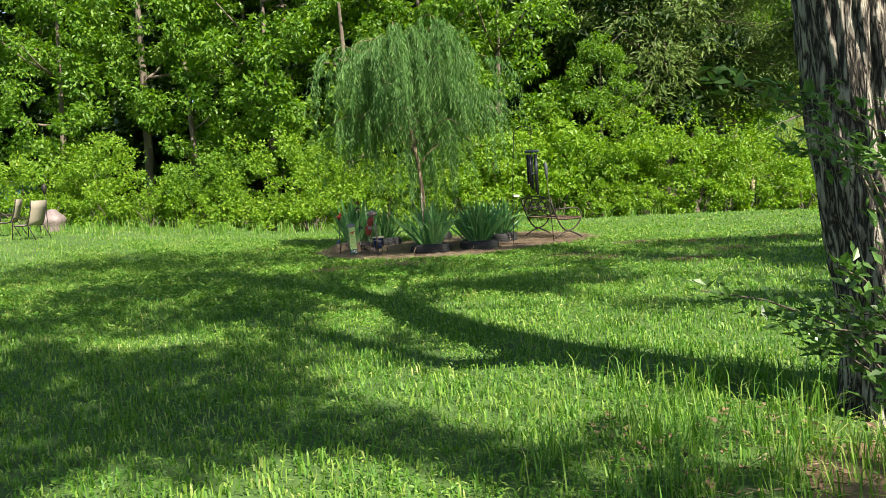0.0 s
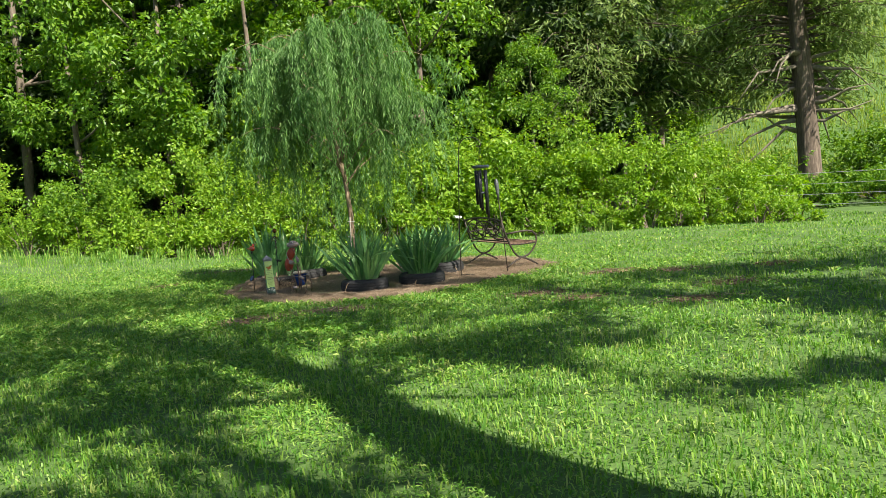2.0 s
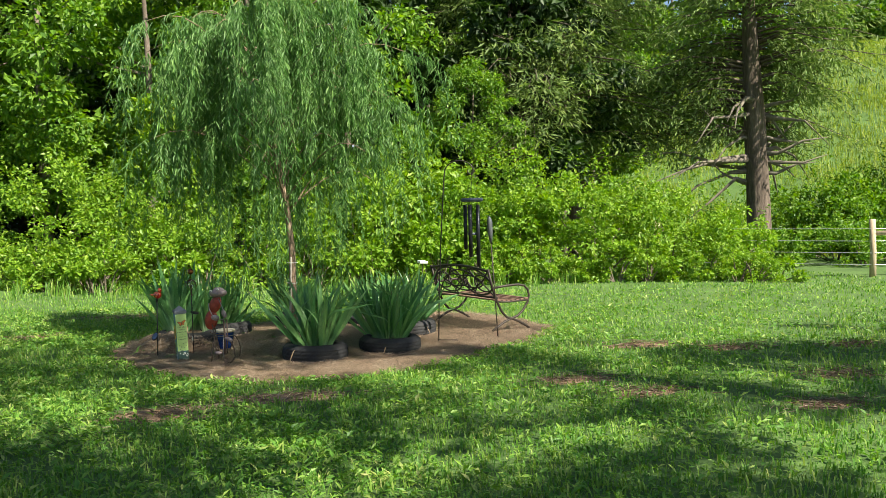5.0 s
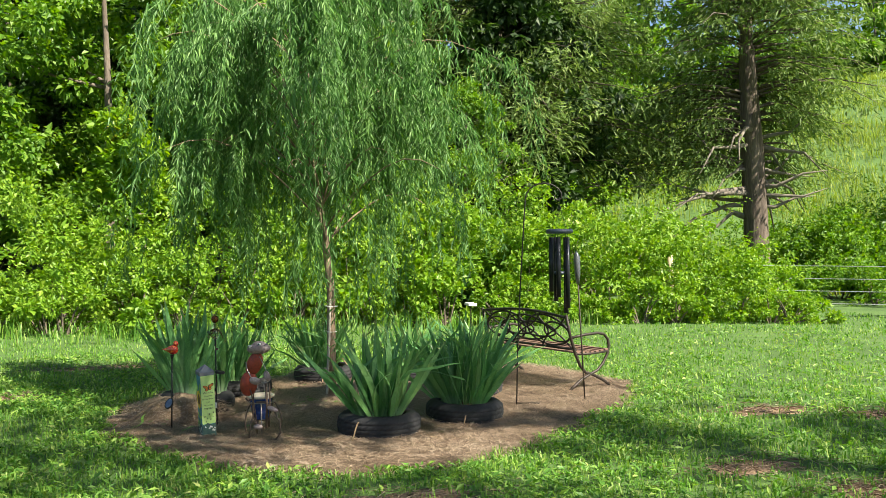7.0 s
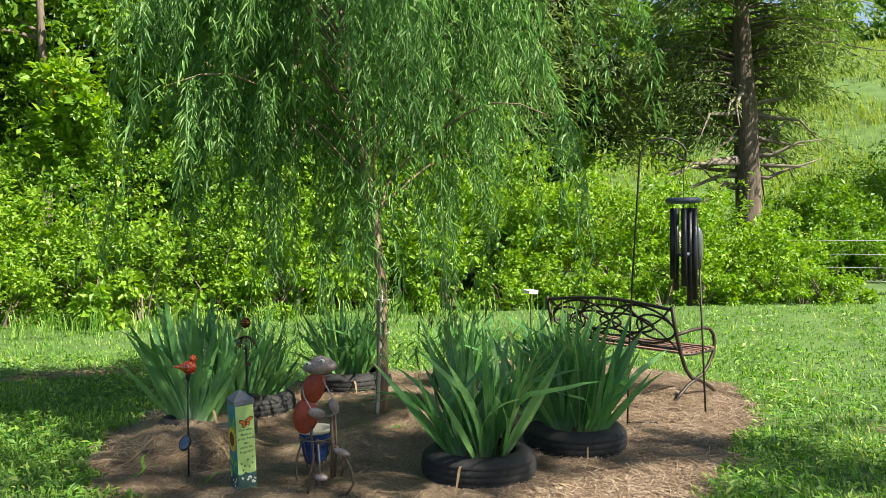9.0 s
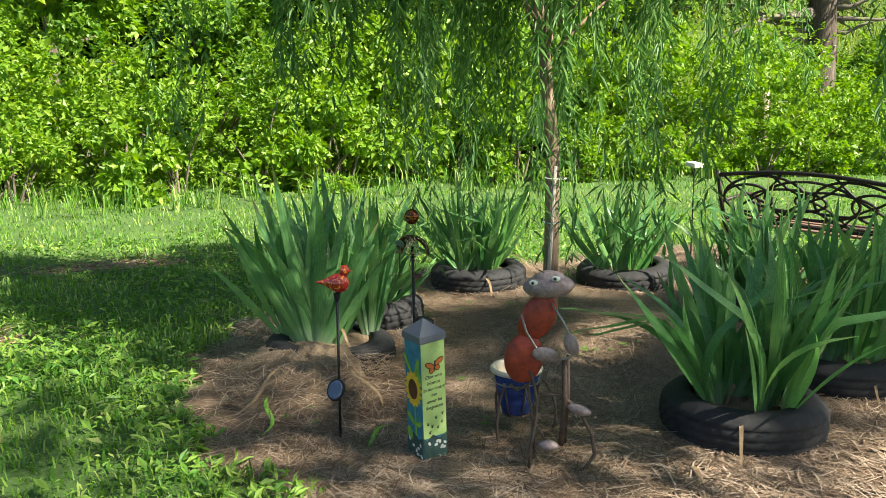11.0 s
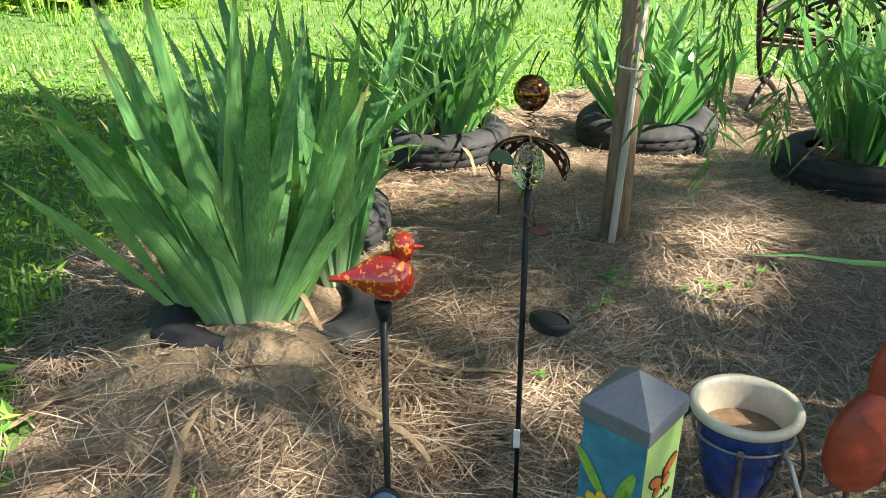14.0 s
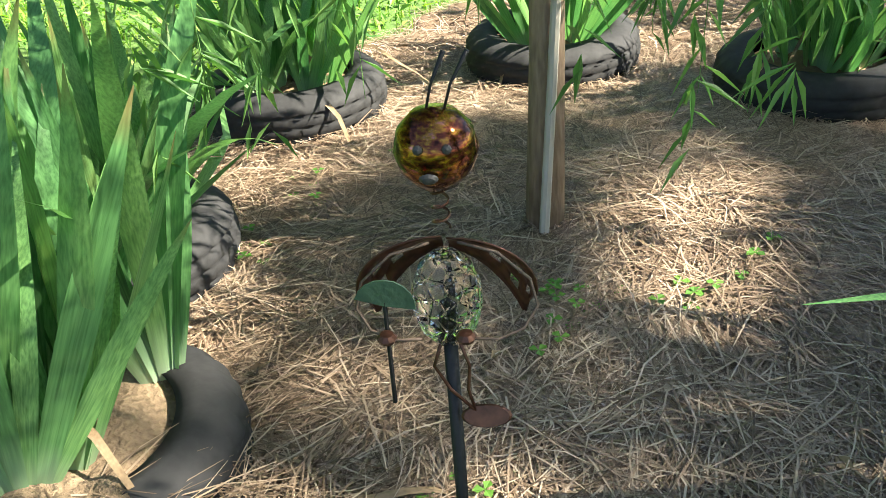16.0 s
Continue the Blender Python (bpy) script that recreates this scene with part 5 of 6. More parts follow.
for cu, cv in [(-0.3, 0.19), (-0.12, 0.175), (0.12, 0.165), (-0.22, 0.15), (0.3, 0.185), (0.05, 0.21), (0.33, 0.22)]:
    patch("paw_print", 1, oval(cu, cv, 0.0045, 0.0045, 8), M_INK, 0.0012)
    for k in range(3):
        patch("paw_print", 1, oval(cu + (k - 1) * 0.04, cv + 0.007, 0.0016, 0.002, 6), M_INK, 0.0012)
for k, line in enumerate(["One who", "blooms", "in our heart", "can", "never be", "forgotten"]):
    cu = bpy.data.curves.new("verse", "FONT")
    cu.body, cu.size, cu.align_x, cu.shear = line, 0.0215, "CENTER", 0.15
    cu.extrude = 0.0005
    tmp = new("verse", cu)
    me = bpy.data.meshes.new_from_object(tmp.evaluated_get(bpy.context.evaluated_depsgraph_get()))
    bpy.data.objects.remove(tmp)
    me.materials.clear()
    me.materials.append(M_INK)
    link("verse", me, totem, "handwritten black line of verse", pose(0, -S / 2 - 0.0024, 0.388 - 0.0265 * k, 90, 0, 0))

# ---- glass bird on a stake ----
bird = thing("bird_stake", pose(-1.825, 18.29, gz(-1.825, 18.29) - 0.03, -1, 1.0), "red glass bird on a black solar garden stake", "garden stake")
bm = bmesh.new()
tube(bm, [(0, 0, -0.06), (0, 0, 0.28), (0, 0, 0.66)], 0.0062, 10)
part("rod", bm, M_BLACKPL, bird, smooth=True)
bm = bmesh.new()
lathe(bm, [(0.0, 0.655), (0.009, 0.655), (0.014, 0.675), (0.016, 0.69), (0.0, 0.69)], 16)
part("collar", bm, M_BLACKPL, bird, smooth=True)
bm = bmesh.new()
body = [(0.0, -0.092), (0.004, -0.09), (0.008, -0.07), (0.016, -0.05), (0.029, -0.028), (0.041, -0.005), (0.044, 0.018), (0.037, 0.037), (0.02, 0.05), (0.0, 0.054)]
lathe(bm, body, 20, Matrix.Translation((0, 0, 0.735)) @ Matrix.Rotation(radians(-18), 4, "X") @ Matrix.Rotation(radians(90), 4, "Y"))
lathe(bm, [(0.0, -0.02), (0.017, -0.018), (0.021, 0.0), (0.02, 0.014), (0.012, 0.025), (0.0, 0.028)], 16, Matrix.Translation((0.034, 0, 0.785)))
lathe(bm, [(0.006, 0.0), (0.003, 0.01), (0.0, 0.018)], 8, Matrix.Translation((0.052, 0, 0.787)) @ Matrix.Rotation(radians(90), 4, "Y"))
part("bird_figure", bm, M_BIRD, bird, "red and orange speckled glass bird", smooth=True, m=pose(0, 0, 0, 0, 0, -28))
panel = part("solar_panel_case", bmesh.new(), M_BLACKPL, bird)
bm = bmesh.new()
lathe(bm, [(0.0, 0.0), (0.036, 0.0), (0.04, 0.006), (0.038, 0.016), (0.0, 0.016)], 24, Matrix.Diagonal((1, 1.25, 1, 1)))
bm.to_mesh(panel.data)
bm.free()
panel.matrix_basis = pose(-0.018, -0.02, 0.265, 58, 0, -40)
bm = bmesh.new()
lathe(bm, [(0.0, 0.0185), (0.03, 0.0185), (0.033, 0.0165)], 24, Matrix.Diagonal((1, 1.25, 1, 1)))
part("solar_cell", bm, M_SOLAR, panel, "blue-grey solar cell")

# ---- crackled-glass bug on a stake ----
BX, BY = -1.436, 18.378
bug = thing("bug_stake", pose(BX, BY, gz(BX, BY) + 0.014, 0.5, 0.0, -48), "metal ladybug with a crackled glass belly on a solar stake", "garden stake")
# local x runs across the figure, local -y faces the walker
bm = bmesh.new()
tube(bm, [(0, 0, -0.06), (0, 0, 0.4), (0, 0, 0.775)], [0.005, 0.006, 0.0065], 10)
part("rod", bm, M_BLACKPL, bug, smooth=True)
bm = bmesh.new()
lathe(bm, [(0.0, -0.046), (0.016, -0.044), (0.026, -0.03), (0.0315, -0.008), (0.030, 0.012), (0.023, 0.031), (0.012, 0.042), (0.0, 0.045)], 32, Matrix.Translation((0, 0, 0.815)))
part("glass_belly", bm, M_GLASS, bug, "clear crackled glass egg", smooth=True)
bm = bmesh.new()
tube(bm, [(0, 0, 0.772), (0, 0, 0.80)], 0.006, 8)
tube(bm, [(0, 0, 0.80), (0.002, 0, 0.825)], 0.004, 6)
part("lamp_stem", bm, M_BLACKPL, bug)
bm = bmesh.new()
lathe(bm, [(0.0, -0.034), (0.018, -0.03), (0.030, -0.016), (0.0345, 0.0), (0.030, 0.017), (0.018, 0.03), (0.0, 0.034)], 28, Matrix.Translation((0.0, 0.0, 0.955)))
part("head", bm, M_BALL, bug, "shiny mottled amber and copper head", smooth=True)
for ex in (-0.011, 0.011):
    bm = bmesh.new()
    lathe(bm, [(0.0, 0.003), (0.003, 0.002), (0.004, 0.0)], 10, Matrix.Translation((ex, -0.0312, 0.967)) @ Matrix.Rotation(radians(70), 4, "X"))
    part("eye", bm, M_INK, bug)
bm = bmesh.new()
lathe(bm, [(0.0, 0.004), (0.004, 0.003), (0.006, 0.0)], 12, Matrix.Translation((-0.004, -0.0338, 0.944)) @ Matrix.Rotation(radians(100), 4, "X") @ Matrix.Diagonal((1.3, 0.8, 1, 1)))
part("mouth", bm, M_INK, bug)
for k, (a, b) in enumerate([(-0.006, 0.01), (0.008, 0.028)]):
    bm = bmesh.new()
    tube(bm, [(a, 0, 0.985), (a + (b - a) * 0.3, 0.005, 1.005), (b, 0.008, 1.03)], [0.0012, 0.0012, 0.0022], 6)
    part("antenna", bm, M_BLACKPL, bug, smooth=True)
bm = bmesh.new()
tube(bm, [(0.007 * math.cos(t), 0.007 * math.sin(t), 0.882 + 0.0021 * t) for t in np.linspace(0, 6 * math.pi, 50)], 0.0012, 5)
part("neck_spring", bm, M_DARKMETAL, bug)


def wing(sx):
    """Half of the arched back shell, with punched spots left out."""
    bm = bmesh.new()
    rows = []
    for i in range(11):
        th = radians(2 + 96 * i / 10)
        x = sx * 0.079 * math.sin(th)
        top = 0.818 + 0.054 * math.cos(th)
        deep = 0.024 + 0.036 * math.sin(th) ** 1.5 - 0.03 * max(0, i - 7) / 3
        rows.append([bm.verts.new((x * (1 - 0.12 * q), 0.026 - 0.024 * (1 - q) ** 2, top - deep * q)) for q in (0, 0.2, 0.4, 0.6, 0.8, 1.0)])
    for i in range(10):
        for j in range(5):
            if (i, j) in ((3, 2), (5, 1), (5, 3), (7, 2), (1, 2)):
                continue
            bm.faces.new((rows[i][j], rows[i + 1][j], rows[i + 1][j + 1], rows[i][j + 1]))
    return bm


for sx in (-1, 1):
    w = part("wing", wing(sx), M_DARKMETAL, bug, "dark copper wing shell with punched spots", smooth=True)
    sol = w.modifiers.new("thick", "SOLIDIFY")
    sol.thickness = 0.0016
    bm = bmesh.new()
    tube(bm, [(sx * 0.012, 0.0, 0.868), (sx * 0.045, -0.005, 0.86), (sx * 0.072, -0.008, 0.835), (sx * 0.078, -0.014, 0.812), (sx * 0.066, -0.024, 0.796), (sx * 0.045, -0.034, 0.792),
              (sx * 0.02, -0.038, 0.796)], 0.0014, 6)
    part("arm", bm, M_RUST, bug, smooth=True)
    bm = bmesh.new()
    lathe(bm, [(0.0, -0.005), (0.007, -0.003), (0.009, 0.001), (0.006, 0.005), (0.0, 0.006)], 10, Matrix.Translation((sx * (0.017 if sx > 0 else 0.05), -0.038, 0.797)))
    part("paw", bm, M_DARKMETAL, bug, "rusty brown hand")
    bm = bmesh.new()
    tube(bm, [(sx * 0.006, 0, 0.772), (sx * 0.016, -0.004, 0.74), (0.006 + sx * 0.008, -0.008, 0.715), (0.02, -0.014, 0.695)], 0.0018, 6)
    part("leg", bm, M_DARKMETAL, bug, smooth=True)
bm = bmesh.new()
lathe(bm, [(0.0, -0.002), (0.017, -0.002), (0.019, 0.0), (0.017, 0.002), (0.0, 0.002)], 16, Matrix.Translation((0.03, -0.016, 0.69)) @ Matrix.Rotation(radians(62), 4, "X") @ Matrix.Diagonal((1.25, 0.6, 1, 1)))
part("foot", bm, M_DARKMETAL, bug, "rusty copper foot plate")
bm = bmesh.new()
tube(bm, [(-0.05, -0.03, 0.83), (-0.051, -0.03, 0.72)], 0.0022, 6)
part("stick", bm, M_BLACKPL, bug)
bm = bmesh.new()
rows = [[bm.verts.new((-0.05 + 0.026 * q * math.cos(a), -0.032, 0.826 + 0.026 * q * math.sin(a))) for a in np.linspace(-0.15, math.pi - 0.3, 10)] for q in (0.02, 1.0)]
for k in range(9):
    bm.faces.new((rows[0][k], rows[1][k], rows[1][k + 1], rows[0][k + 1]))
lf = part("leaf_plate", bm, surface("green_patina", [(0.3, (0.03, 0.07, 0.05)), (0.7, (0.08, 0.14, 0.10))], 30, 90, 0.45, 0.4), bug, "patinated green metal leaf")
lf.modifiers.new("thick", "SOLIDIFY").thickness = 0.0015
disc = part("solar_disc", bmesh.new(), M_BLACKPL, bug, "round black solar housing")
bm = bmesh.new()
lathe(bm, [(0.0, -0.01), (0.04, -0.01), (0.044, -0.004), (0.044, 0.008), (0.038, 0.011), (0.036, 0.006), (0.0, 0.006)], 28)
bm.to_mesh(disc.data)
bm.free()
disc.matrix_basis = pose(0.058, -0.012, 0.485, -6, 10, 0)
bm = bmesh.new()
lathe(bm, [(0.0, 0.0095), (0.03, 0.0095), (0.034, 0.007)], 24)
part("solar_cell", bm, M_BLACKPL, disc)
bm = bmesh.new()
box(bm, 0.014, 0.004, 0.048, pose(-0.001, -0.008, 0.185, 0, 0, 0), 0.001)
part("tag", bm, M_PALE, bug, "white paper tag")

# ---- ant sculpture ----
def ant():
    bm = bmesh.new()
    mats = [M_RED, M_MAUVE, M_RUST, M_PALE, M_INK, M_STEEL]

    def px(u, v, d=0.0):
        return Vector(((u - 1345) * 0.00134, d, 0.792 - (v - 322) * 0.00143))

    def blob(u, v, w, h, deep, mat, turn=0.0, d=0.0):
        before = set(bm.faces)
        m = Matrix.Translation(px(u, v, d)) @ Matrix.Rotation(radians(turn), 4, "Y") @ Matrix.Diagonal((w * 0.00067, deep, h * 0.00071, 1))
        bmesh.ops.create_uvsphere(bm, u_segments=20, v_segments=12, radius=1, matrix=m)
        for f in bm.faces:
            if f not in before:
                f.material_index, f.smooth = mat, True

    def rod(pts, r, mat):
        before = set(bm.faces)
        tube(bm, [px(*p) for p in pts], r, 8)
        for f in bm.faces:
            if f not in before:
                f.material_index, f.smooth = mat, True

    blob(1388, 340, 150, 66, 0.07, 1, -4)
    blob(1392, 322, 96, 52, 0.05, 1, 0)
    for u, v, d in ((1345, 322, -0.05), (1408, 310, -0.05)):
        blob(u, v, 26, 15, 0.006, 3, 0, d - 0.006)
        blob(u - 2, v, 10, 9, 0.003, 4, 0, d - 0.0105)
    blob(1356, 430, 100, 150, 0.028, 0, 28)
    blob(1330, 500, 40, 60, 0.02, 0, 15)
    blob(1318, 545, 116, 150, 0.034, 0, 12)
    rod([(1385, 372), (1388, 392)], 0.012, 2)
    rod([(1310, 415, -0.03), (1325, 460, -0.05), (1355, 505, -0.06), (1380, 520, -0.06)], 0.0045, 5)
    rod([(1398, 385, -0.02), (1430, 430, -0.04), (1452, 470, -0.05), (1470, 520, -0.05), (1440, 535, -0.05), (1360, 535, -0.05)], 0.0045, 5)
    blob(1380, 522, 78, 44, 0.014, 1, 8, -0.06)
    blob(1455, 494, 42, 66, 0.012, 1, -20, -0.05)
    rod([(1325, 560, -0.02), (1345, 600, -0.03), (1358, 660, -0.04), (1352, 730, -0.03), (1390, 785, -0.05)], 0.0055, 2)
    blob(1392, 788, 62, 30, 0.022, 1, 5, -0.05)
    rod([(1436, 540, -0.02), (1440, 660, -0.01), (1430, 800, 0.0)], 0.011, 2)
    rod([(1448, 540, 0.02), (1450, 660, 0.02), (1442, 800, 0.02)], 0.007, 2)
    rod([(1365, 655, 0.0), (1420, 650, 0.0), (1480, 690, 0.0), (1520, 760, -0.01), (1530, 820, -0.02), (1500, 862, -0.03), (1460, 866, -0.03)], 0.008, 2)
    rod([(1340, 600, 0.03), (1330, 640, 0.05), (1295, 655, 0.06), (1275, 640, 0.06)], 0.007, 2)
    rod([(1330, 640, 0.05), (1345, 760, 0.06), (1350, 850, 0.06)], 0.006, 2)
    blob(1482, 686, 74, 30, 0.022, 1, 18, -0.03)
    rod([(1360, 700, -0.03), (1340, 790, -0.05), (1335, 855, -0.06)], 0.006, 2)
    rod([(1375, 300, -0.01), (1360, 290, -0.03)], 0.003, 2)
    me = bpy.data.meshes.new("ant_sculpture")
    bm.to_mesh(me)
    bm.free()
    for mt in mats:
        me.materials.append(mt)
    ob = new("ant_sculpture", me)
    ob.matrix_basis = pose(-1.175, 17.73, -0.01, 0, 0, math.degrees(math.atan2(-0.475, 0.88)))
    return tagged(ob, "standing red and grey metal ant garden sculpture", "garden sculpture")


ant()

# ---- blue pot in its wire stand ----
PX, PY = -1.077, 18.066
pz = gz(PX, PY)
pot = thing("flower_pot", pose(PX, PY, pz + 0.115), "round blue glazed flower pot with cream rim, filled with soil", "flower pot")
bm = bmesh.new()
lathe(bm, [(0.0, 0.0), (0.062, 0.0), (0.068, 0.01), (0.078, 0.05), (0.083, 0.06), (0.08, 0.068), (0.089, 0.105), (0.094, 0.115), (0.091, 0.123), (0.097, 0.16), (0.104, 0.185)], 40)
part("body", bm, M_BLUEGLAZE, pot, "blue glazed body with darker bands", smooth=True)
bm = bmesh.new()
lathe(bm, [(0.104, 0.185), (0.114, 0.19), (0.117, 0.201), (0.112, 0.21), (0.1, 0.208), (0.096, 0.196), (0.088, 0.15), (0.085, 0.12)], 40)
part("rim", bm, M_CREAM, pot, "cream glazed rim", smooth=True)
bm = bmesh.new()
lathe(bm, [(0.0, 0.135), (0.03, 0.139), (0.06, 0.134), (0.088, 0.137)], 30)
part("soil", bm, M_DIRT, pot, "brown potting soil", smooth=True)
stand = thing("pot_stand", pose(PX, PY, pz), "rusty wire plant stand with curved legs", "plant stand")
bm = bmesh.new()
tube(bm, [(0.103 * math.cos(a), 0.103 * math.sin(a), 0.262) for a in np.linspace(0, 2 * math.pi, 33)], 0.0035, 6)
part("ring", bm, M_STEEL, stand, smooth=True)
bm = bmesh.new()
tube(bm, [(0.06 * math.cos(a), 0.06 * math.sin(a), 0.108) for a in np.linspace(0, 2 * math.pi, 25)], 0.0035, 6)
part("ring", bm, M_RUST, stand, smooth=True)
for a in (215, 265, 340, 95):
    c, s = math.cos(radians(a)), math.sin(radians(a))
    bm = bmesh.new()
    tube(bm, [(r * c, r * s, z) for r, z in [(0.104, 0.262), (0.125, 0.25), (0.16, 0.19), (0.178, 0.12), (0.172, 0.05), (0.155, 0.004)]], 0.006, 8)
    part("leg", bm, M_STEEL if a == 265 else M_RUST, stand, smooth=True)
    bm = bmesh.new()
    tube(bm, [(0.104 * c, 0.104 * s, 0.262), (0.088 * c, 0.088 * s, 0.18), (0.06 * c, 0.06 * s, 0.108)], 0.004, 6)
    part("strap", bm, M_RUST, stand, smooth=True)
    bm = bmesh.new()
    box(bm, 0.014, 0.006, 0.02, pose(0.109 * c, 0.109 * s, 0.266, 0, 0, a + 90), 0.001)
    part("clip", bm, M_STEEL, stand, "small steel clip")

# ---- tree stake and ties ----
st = thing("tree_stake", pose(WX - 0.05, WY - 0.035, gz(WX, WY) - 0.05, 1.5, 2.5), "pale weathered wooden stake tied to the willow", "stake")
bm = bmesh.new()
tube(bm, [(0, 0, 0), (0.003, 0, 0.5), (0, 0, 1.05)], [0.014, 0.013, 0.012], 8)
part("post", bm, M_STAKE, st)
for z in (0.72, 0.98):
    bm = bmesh.new()
    tube(bm, [(0.02 + 0.062 * math.cos(a), 0.02 + 0.06 * math.sin(a), z) for a in np.linspace(0, 2 * math.pi, 20)], 0.004, 5)
    part("tie", bm, M_PALE, st, "pale cloth tie")

# ---- fence ----
fence = thing("wire_fence", pose(0, 0, 0), "wooden post fence with four thin wires", "fence")
POSTS = [(9.3, 28.0), (13.15, 25.05), (17.4, 24.0), (22.5, 23.0)]
for x, y in POSTS:
    bm = bmesh.new()
    z = float(ground_z(x, y))
    tube(bm, [(x, y, z - 0.1), (x + 0.01, y, z + 0.6), (x - 0.01, y, z + 1.32)], [0.075, 0.07, 0.066], 12)
    part("post", bm, M_WOODPOST, fence, smooth=True)
bm = bmesh.new()
(x0, y0), (x1, y1) = POSTS[1], POSTS[2]
tube(bm, [(x0, y0, float(ground_z(x0, y0)) + 1.0), (x1, y1, float(ground_z(x1, y1)) + 1.0)], [0.055, 0.05], 10)
part("rail", bm, M_WOODPOST, fence, smooth=True)
for h in (0.28, 0.55, 0.82, 1.1):
    bm = bmesh.new()
    tube(bm, [(x, y - 0.07, float(ground_z(x, y)) + h) for x, y in POSTS], 0.006, 5)
    part("wire", bm, M_WIRE, fence)

# ---- patio chairs, pool and torch across the lawn ----
def sling_chair(x, y, turn):
    ch = thing("patio_chair", pose(x, y, float(ground_z(x, y)), 0, 0, turn), "tan sling patio chair with dark metal frame on the lawn", "chair", "patio chairs")
    bm = bmesh.new()
    rows = []
    for y_, z_ in [(0.27, 0.40), (0.1, 0.375), (-0.1, 0.37), (-0.2, 0.40), (-0.25, 0.5), (-0.34, 0.8), (-0.38, 1.0)]:
        rows.append([bm.verts.new((-0.26, y_, z_)), bm.verts.new((0.26, y_, z_))])
    for a, b in zip(rows, rows[1:]):
        bm.faces.new((a[0], a[1], b[1], b[0]))
    o = part("sling", bm, M_SLING, ch, "tan woven sling", smooth=True)
    o.modifiers.new("thick", "SOLIDIFY").thickness = 0.008
    for s in (-0.28, 0.28):
        for nm, pts in (("side_rail", [(0.28, 0.40), (0.1, 0.375), (-0.1, 0.37), (-0.2, 0.40), (-0.25, 0.5), (-0.34, 0.8), (-0.38, 1.01)]),
                        ("leg", [(0.30, 0.0), (0.26, 0.4), (0.2, 0.58), (0.0, 0.6), (-0.25, 0.57)]), ("leg", [(-0.42, 0.0), (-0.22, 0.38), (-0.1, 0.37)])):
            bm = bmesh.new()
            tube(bm, [(s, a, b) for a, b in pts], 0.014, 6)
            part(nm, bm, M_BRONZE, ch, smooth=True)
    return ch


sling_chair(-10.6, 24.2, 75)
sling_chair(-11.9, 25.6, 100)
tk = thing("garden_torch", pose(-11.1, 26.3, float(ground_z(-11.1, 26.3))), "dark garden torch on a thin pole beside the lawn", "garden torch")
bm = bmesh.new()
tube(bm, [(0, 0, -0.05), (0, 0, 1.15)], 0.012, 6)
part("rod", bm, M_IRON, tk)
bm = bmesh.new()
lathe(bm, [(0.0, 1.12), (0.03, 1.13), (0.065, 1.25), (0.07, 1.36), (0.03, 1.42), (0.0, 1.44)], 16)
part("head", bm, M_IRON, tk, smooth=True)
bm = bmesh.new()
bmesh.ops.create_icosphere(bm, subdivisions=3, radius=0.42)
for vtx in bm.verts:
    q = 1 + 0.22 * math.sin(vtx.co.x * 7 + 1) * math.cos(vtx.co.y * 6) + 0.1 * math.sin(vtx.co.z * 13)
    vtx.co = Vector((vtx.co.x * q, vtx.co.y * q, vtx.co.z * q * 0.9))
rock = part("boulder", bm, M_MAUVE, smooth=True, m=pose(-11.6, 27.6, float(ground_z(-11.6, 27.6)) + 0.25))
tagged(rock, "pinkish grey boulder at the edge of the weeds", "boulder")
pool = thing("swimming_pool", pose(-21.5, 41, float(ground_z(-21.5, 41)) - 0.1), "round blue above-ground swimming pool behind weeds", "pool")
bm = bmesh.new()
lathe(bm, [(2.9, 0.0), (2.9, 1.25), (2.8, 1.25), (2.8, 1.1), (0.0, 1.1)], 40)
part("wall", bm, M_POOL, pool, "blue pool wall")
bm = bmesh.new()
lathe(bm, [(2.78, 1.25), (2.96, 1.25), (2.96, 1.3), (2.78, 1.3), (2.78, 1.25)], 40)
part("rim", bm, M_PALE, pool, "white pool rim")

